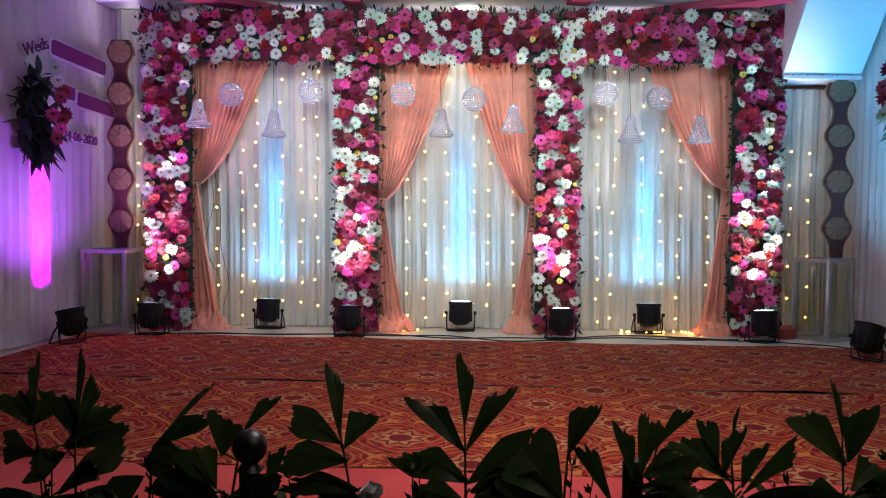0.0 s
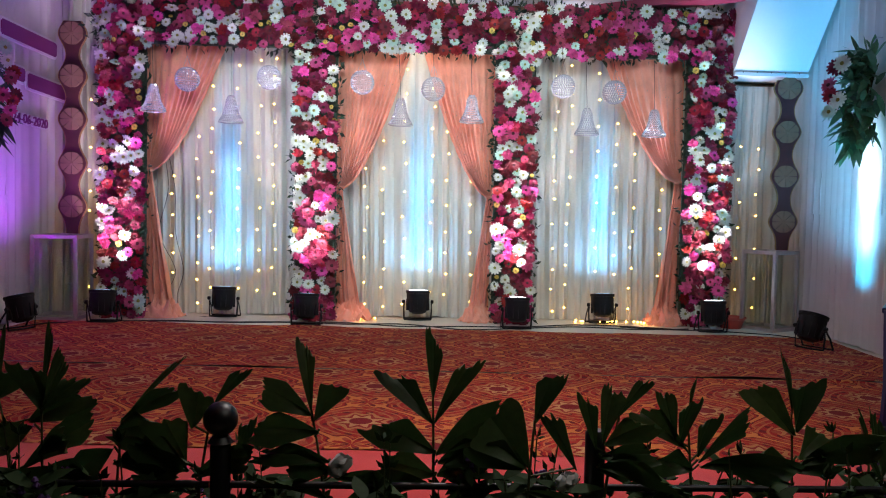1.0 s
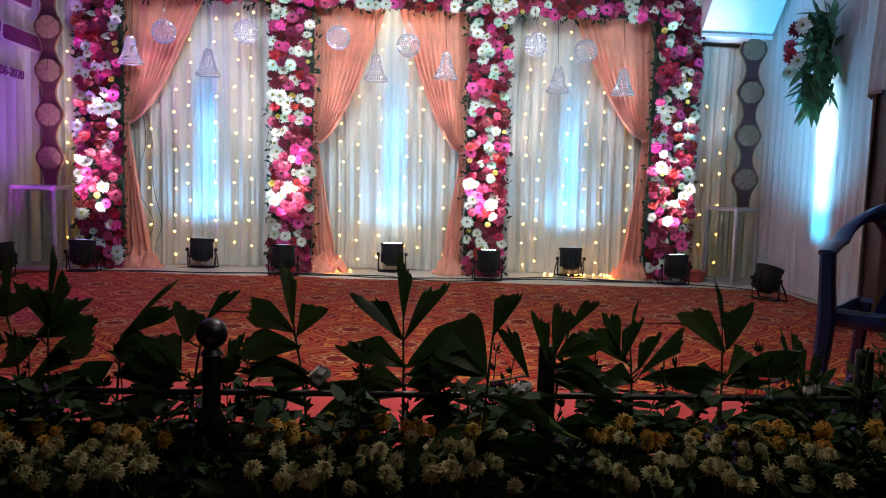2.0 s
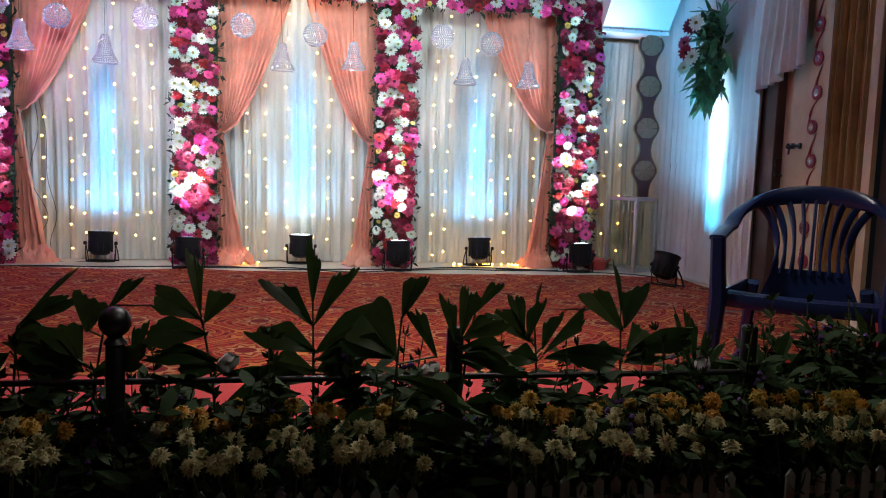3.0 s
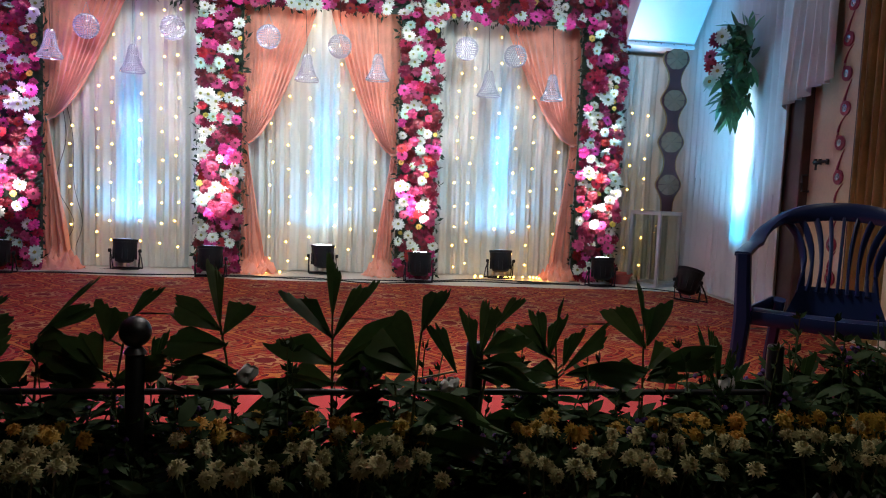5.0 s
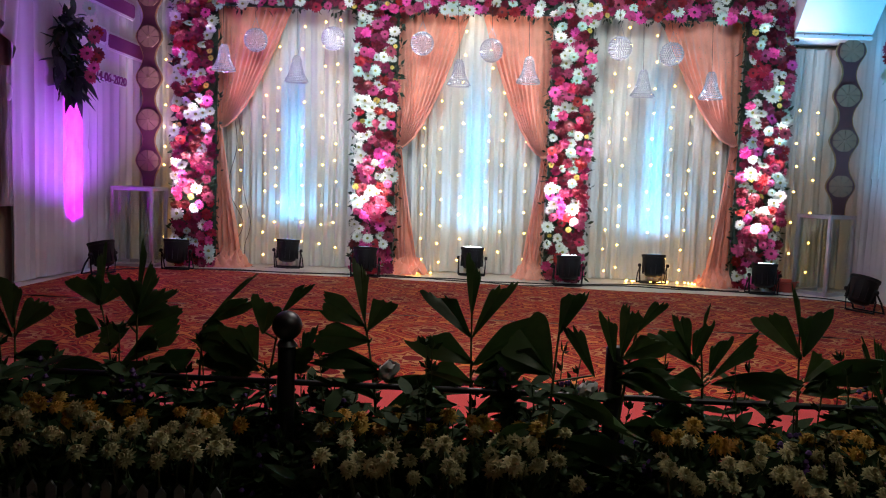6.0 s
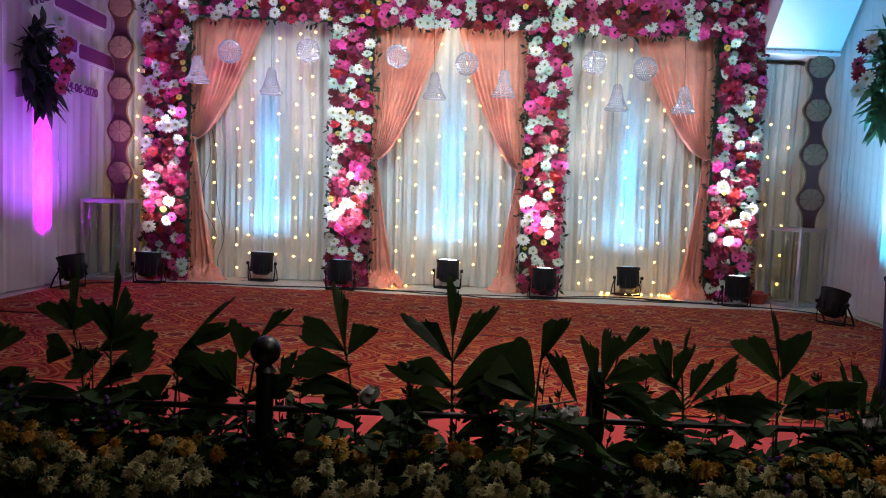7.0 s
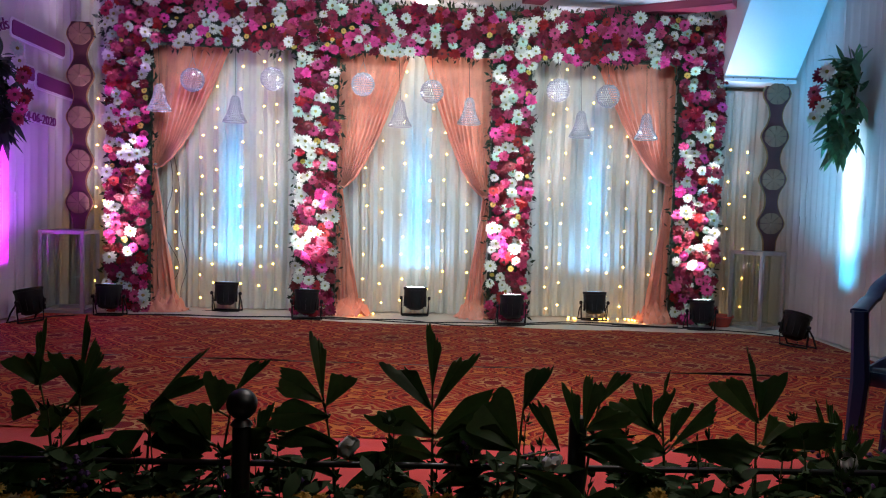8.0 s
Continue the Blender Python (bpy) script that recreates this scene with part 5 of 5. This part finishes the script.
# ---- low shrubs among the palms ----
def shrub(x, y, w, h, seed):
    rng = random.Random(seed)
    e = empty("shrub", x, y, 0, label="dark leafy shrub with thin sprigs among the palms", category="plant", group="low shrubs", kind="stuff")
    stems, leaves, buds = Geo(), Geo(), Geo()
    for i in range(16):
        tip = Vector((rng.uniform(-w / 2, w / 2), rng.uniform(-0.05, 0.06), h * rng.uniform(0.55, 1.0)))
        path = bez((rng.uniform(-0.04, 0.04), rng.uniform(-0.03, 0.03), 0.0), (tip.x * 0.4, tip.y * 0.4, tip.z * 0.7), tip, 7)
        stems.tube(path, [0.0035 - 0.0003 * k for k in range(8)], 4)
        for q in path[2:]:
            for _ in range(3):
                a = rng.uniform(0, 2 * math.pi)
                k = rng.uniform(0.035, 0.085)
                dd = Vector((math.cos(a), math.sin(a) * 0.7, rng.uniform(-0.2, 0.7))).normalized()
                lance_leaf(leaves, q, q + dd * k, k * 0.20, 0.01, a)
        if rng.random() < 0.35:
            for _ in range(5):
                buds.lathe([(0.002, -0.006), (0.007, 0), (0.003, 0.006)], 5, m=pose(tip.x + rng.uniform(-0.02, 0.02), tip.y, tip.z + rng.uniform(-0.03, 0.015)))
    for i in range(3):
        bx, by, top = rng.uniform(-w / 2, w / 2), rng.uniform(-0.04, 0.06), h * rng.uniform(1.0, 1.28)
        path = bez((bx, by, 0.02), (bx, by, top * 0.6), (bx + rng.uniform(-0.03, 0.03), by, top), 8)
        stems.tube(path, 0.0016, 4)
        leaf_scatter(leaves, rng, 26, lambda r: (path[r.randint(4, 8)], (0, 0, 0.9)), 0.026)
    part("greenery", stems, STALK, e)
    part("leaf_mass", leaves, SHRUB, e)
    if buds.v:
        part("blossom_spray", buds, VIOLET, e, "small violet blossoms")


sx = -1.25
k = 0
while sx < 1.75:
    k += 1
    if abs(sx + 0.37) > 0.045 and abs(sx - 0.47) > 0.03:
        shrub(sx, 1.14 + 0.085 * math.sin(k * 2.7), 0.24, 0.30 + 0.06 * math.sin(k * 1.9), 300 + k)
    sx += 0.115


for k, (sx, sy, sw, sh) in enumerate(((-0.37, 1.22, 0.20, 0.25), (0.47, 1.22, 0.20, 0.24), (0.36, 1.05, 0.18, 0.20), (-0.29, 1.05, 0.20, 0.19), (1.0, 1.06, 0.18, 0.20), (-0.9, 1.06, 0.18, 0.20), (0.42, 1.09, 0.16, 0.26), (1.07, 1.09, 0.16, 0.26))):
    shrub(sx, sy, sw, sh, 820 + k)

# taller leafy pots in front of the chair
for k, (sx, sy, sh) in enumerate(((1.04, 1.30, 0.33), (1.17, 1.24, 0.35), (1.29, 1.33, 0.37), (1.41, 1.26, 0.41), (1.52, 1.34, 0.33), (1.63, 1.25, 0.31), (1.75, 1.32, 0.33), (1.86, 1.24, 0.37))):
    shrub(sx, sy, 0.24, sh, 700 + k)


# ---- crumpled white wraps left on the stalks ----
def paper_wrap(x, y, z, h, seed):
    rng = random.Random(seed)

    def crumple(u, v):
        a = u * 2 * math.pi
        r = (0.012 + 0.008 * math.sin(v * 3)) * (1 + 0.45 * noise.noise(Vector((math.cos(a) * 2, math.sin(a) * 2, v * 3 + seed))))
        return (r * math.cos(a) + 0.01 * v, r * math.sin(a), h * (v - 0.5) + 0.006 * noise.noise(Vector((math.cos(a) * 3, v, seed))))
    whole("paper_wrap", Geo().sheet(18, 8, crumple), CARTON_WHITE, "small crumpled white paper wrap round a plant stalk", "paper", group="paper wraps", m=pose(x, y, z, rng.uniform(-15, 15), rng.uniform(-25, 25)))


for k, (wx, wy, wz, wh) in enumerate(((-0.097, 1.19, 0.354, 0.042), (0.322, 1.11, 0.352, 0.026), (0.998, 1.21, 0.326, 0.040))):
    paper_wrap(wx, wy, wz, wh, 40 + k)


# ---- picket planters with chrysanthemums ----
def mum_mesh(material, seed):
    rng = random.Random(seed)
    g = Geo()
    for ring, (n, r, up) in enumerate(((14, 0.031, 0.004), (12, 0.027, 0.013), (9, 0.019, 0.020), (6, 0.011, 0.025))):
        for k in range(n):
            a = 2 * math.pi * (k + 0.5 * ring + rng.uniform(-0.2, 0.2)) / n
            rr = r * rng.uniform(0.85, 1.1)
            dd, s = Vector((math.cos(a), math.sin(a), 0)), Vector((-math.sin(a), math.cos(a), 0))
            w = 0.0043
            z = Vector((0, 0, 1))
            g.add([dd * 0.003 - s * w * 0.5 + z * up * 0.7, dd * 0.003 + s * w * 0.5 + z * up * 0.7, dd * rr * 0.7 + s * w + z * (up + 0.004), dd * rr + z * (up + 0.001), dd * rr * 0.7 - s * w + z * (up + 0.004)],
                  [(0, 1, 2, 4), (4, 2, 3)])
    return g.mesh("chrysanthemum", material)


MUMS_W = [mum_mesh(MUM_WHITE, i) for i in range(2)]
MUMS_Y = [mum_mesh(MUM_YELLOW, 5 + i) for i in range(2)]


def planter(x, y, length, seed):
    rng = random.Random(seed)
    e = empty("flower_planter", x, y, 0, rng.uniform(-2, 2), label="picket-fence planter filled with cream and yellow chrysanthemums", category="planter", group="picket planters")
    h = 0.175
    part("trough", Geo().box(0, 0.02, 0.075, length - 0.03, 0.10, 0.13, chamfer=0.006), BLACK, e)
    n = int(length / 0.034)
    for row in (-0.045, 0.085):
        for i in range(n + 1):
            px = -length / 2 + length * i / n
            hh = h + rng.uniform(-0.006, 0.006)
            g = Geo().add([(-0.010, -0.003, 0), (0.010, -0.003, 0), (0.010, -0.003, hh - 0.014), (0, -0.003, hh), (-0.010, -0.003, hh - 0.014),
                           (-0.010, 0.003, 0), (0.010, 0.003, 0), (0.010, 0.003, hh - 0.014), (0, 0.003, hh), (-0.010, 0.003, hh - 0.014)],
                          [(0, 1, 2, 3, 4), (9, 8, 7, 6, 5)] + [(i0, i0 + 5, (i0 + 1) % 5 + 5, (i0 + 1) % 5) for i0 in range(5)])
            part("picket", g, PICKET, e, m=pose(px, row, 0.0), smooth=False)
        for z in (0.05, 0.125):
            part("crossbar", Geo().box(0, row + (0.006 if row < 0 else -0.006), z, length, 0.006, 0.014), PICKET, e)
    g = Geo()
    leaf_scatter(g, rng, 520, lambda r: ((r.uniform(-length / 2, length / 2), r.uniform(-0.05, 0.10), r.uniform(0.12, 0.25)), (0, -0.3, 0.3)), 0.05)
    part("foliage", g, SHRUB, e, smooth=False)
    stems = Geo()
    spots = []
    for i in range(62):
        yellow = i >= 40
        for _ in range(30):
            q = Vector((rng.uniform(-length / 2 - 0.02, length / 2 + 0.02), rng.uniform(0.05, 0.11) if yellow else rng.uniform(-0.075, 0.06), 0))
            q.z = (0.270 if yellow else 0.232 + 0.25 * (q.y + 0.07)) + rng.uniform(-0.022, 0.022)
            if all((q - o).length > 0.028 for o in spots):
                break
        spots.append(q)
        stems.tube([(q.x * 0.9, q.y * 0.5 + 0.01, 0.12), (q.x, q.y, q.z)], 0.002, 4)
        m = Matrix.Translation(q) @ pose(0, 0, 0, rng.uniform(20, 75), rng.uniform(-25, 25), 0) @ pose(0, 0, 0, 0, 0, rng.uniform(0, 360)) @ Matrix.Scale(rng.uniform(0.50, 0.78), 4)
        part("chrysanthemum", rng.choice(MUMS_Y if yellow else MUMS_W), None, e, m=m)
    tagged(part("greenery", stems, STALK, e), kind="stuff")


for i, px in enumerate((-1.16, -0.62, 0.04, 0.70, 1.30, 1.88)):
    planter(px, 0.985, 0.46, 500 + i)
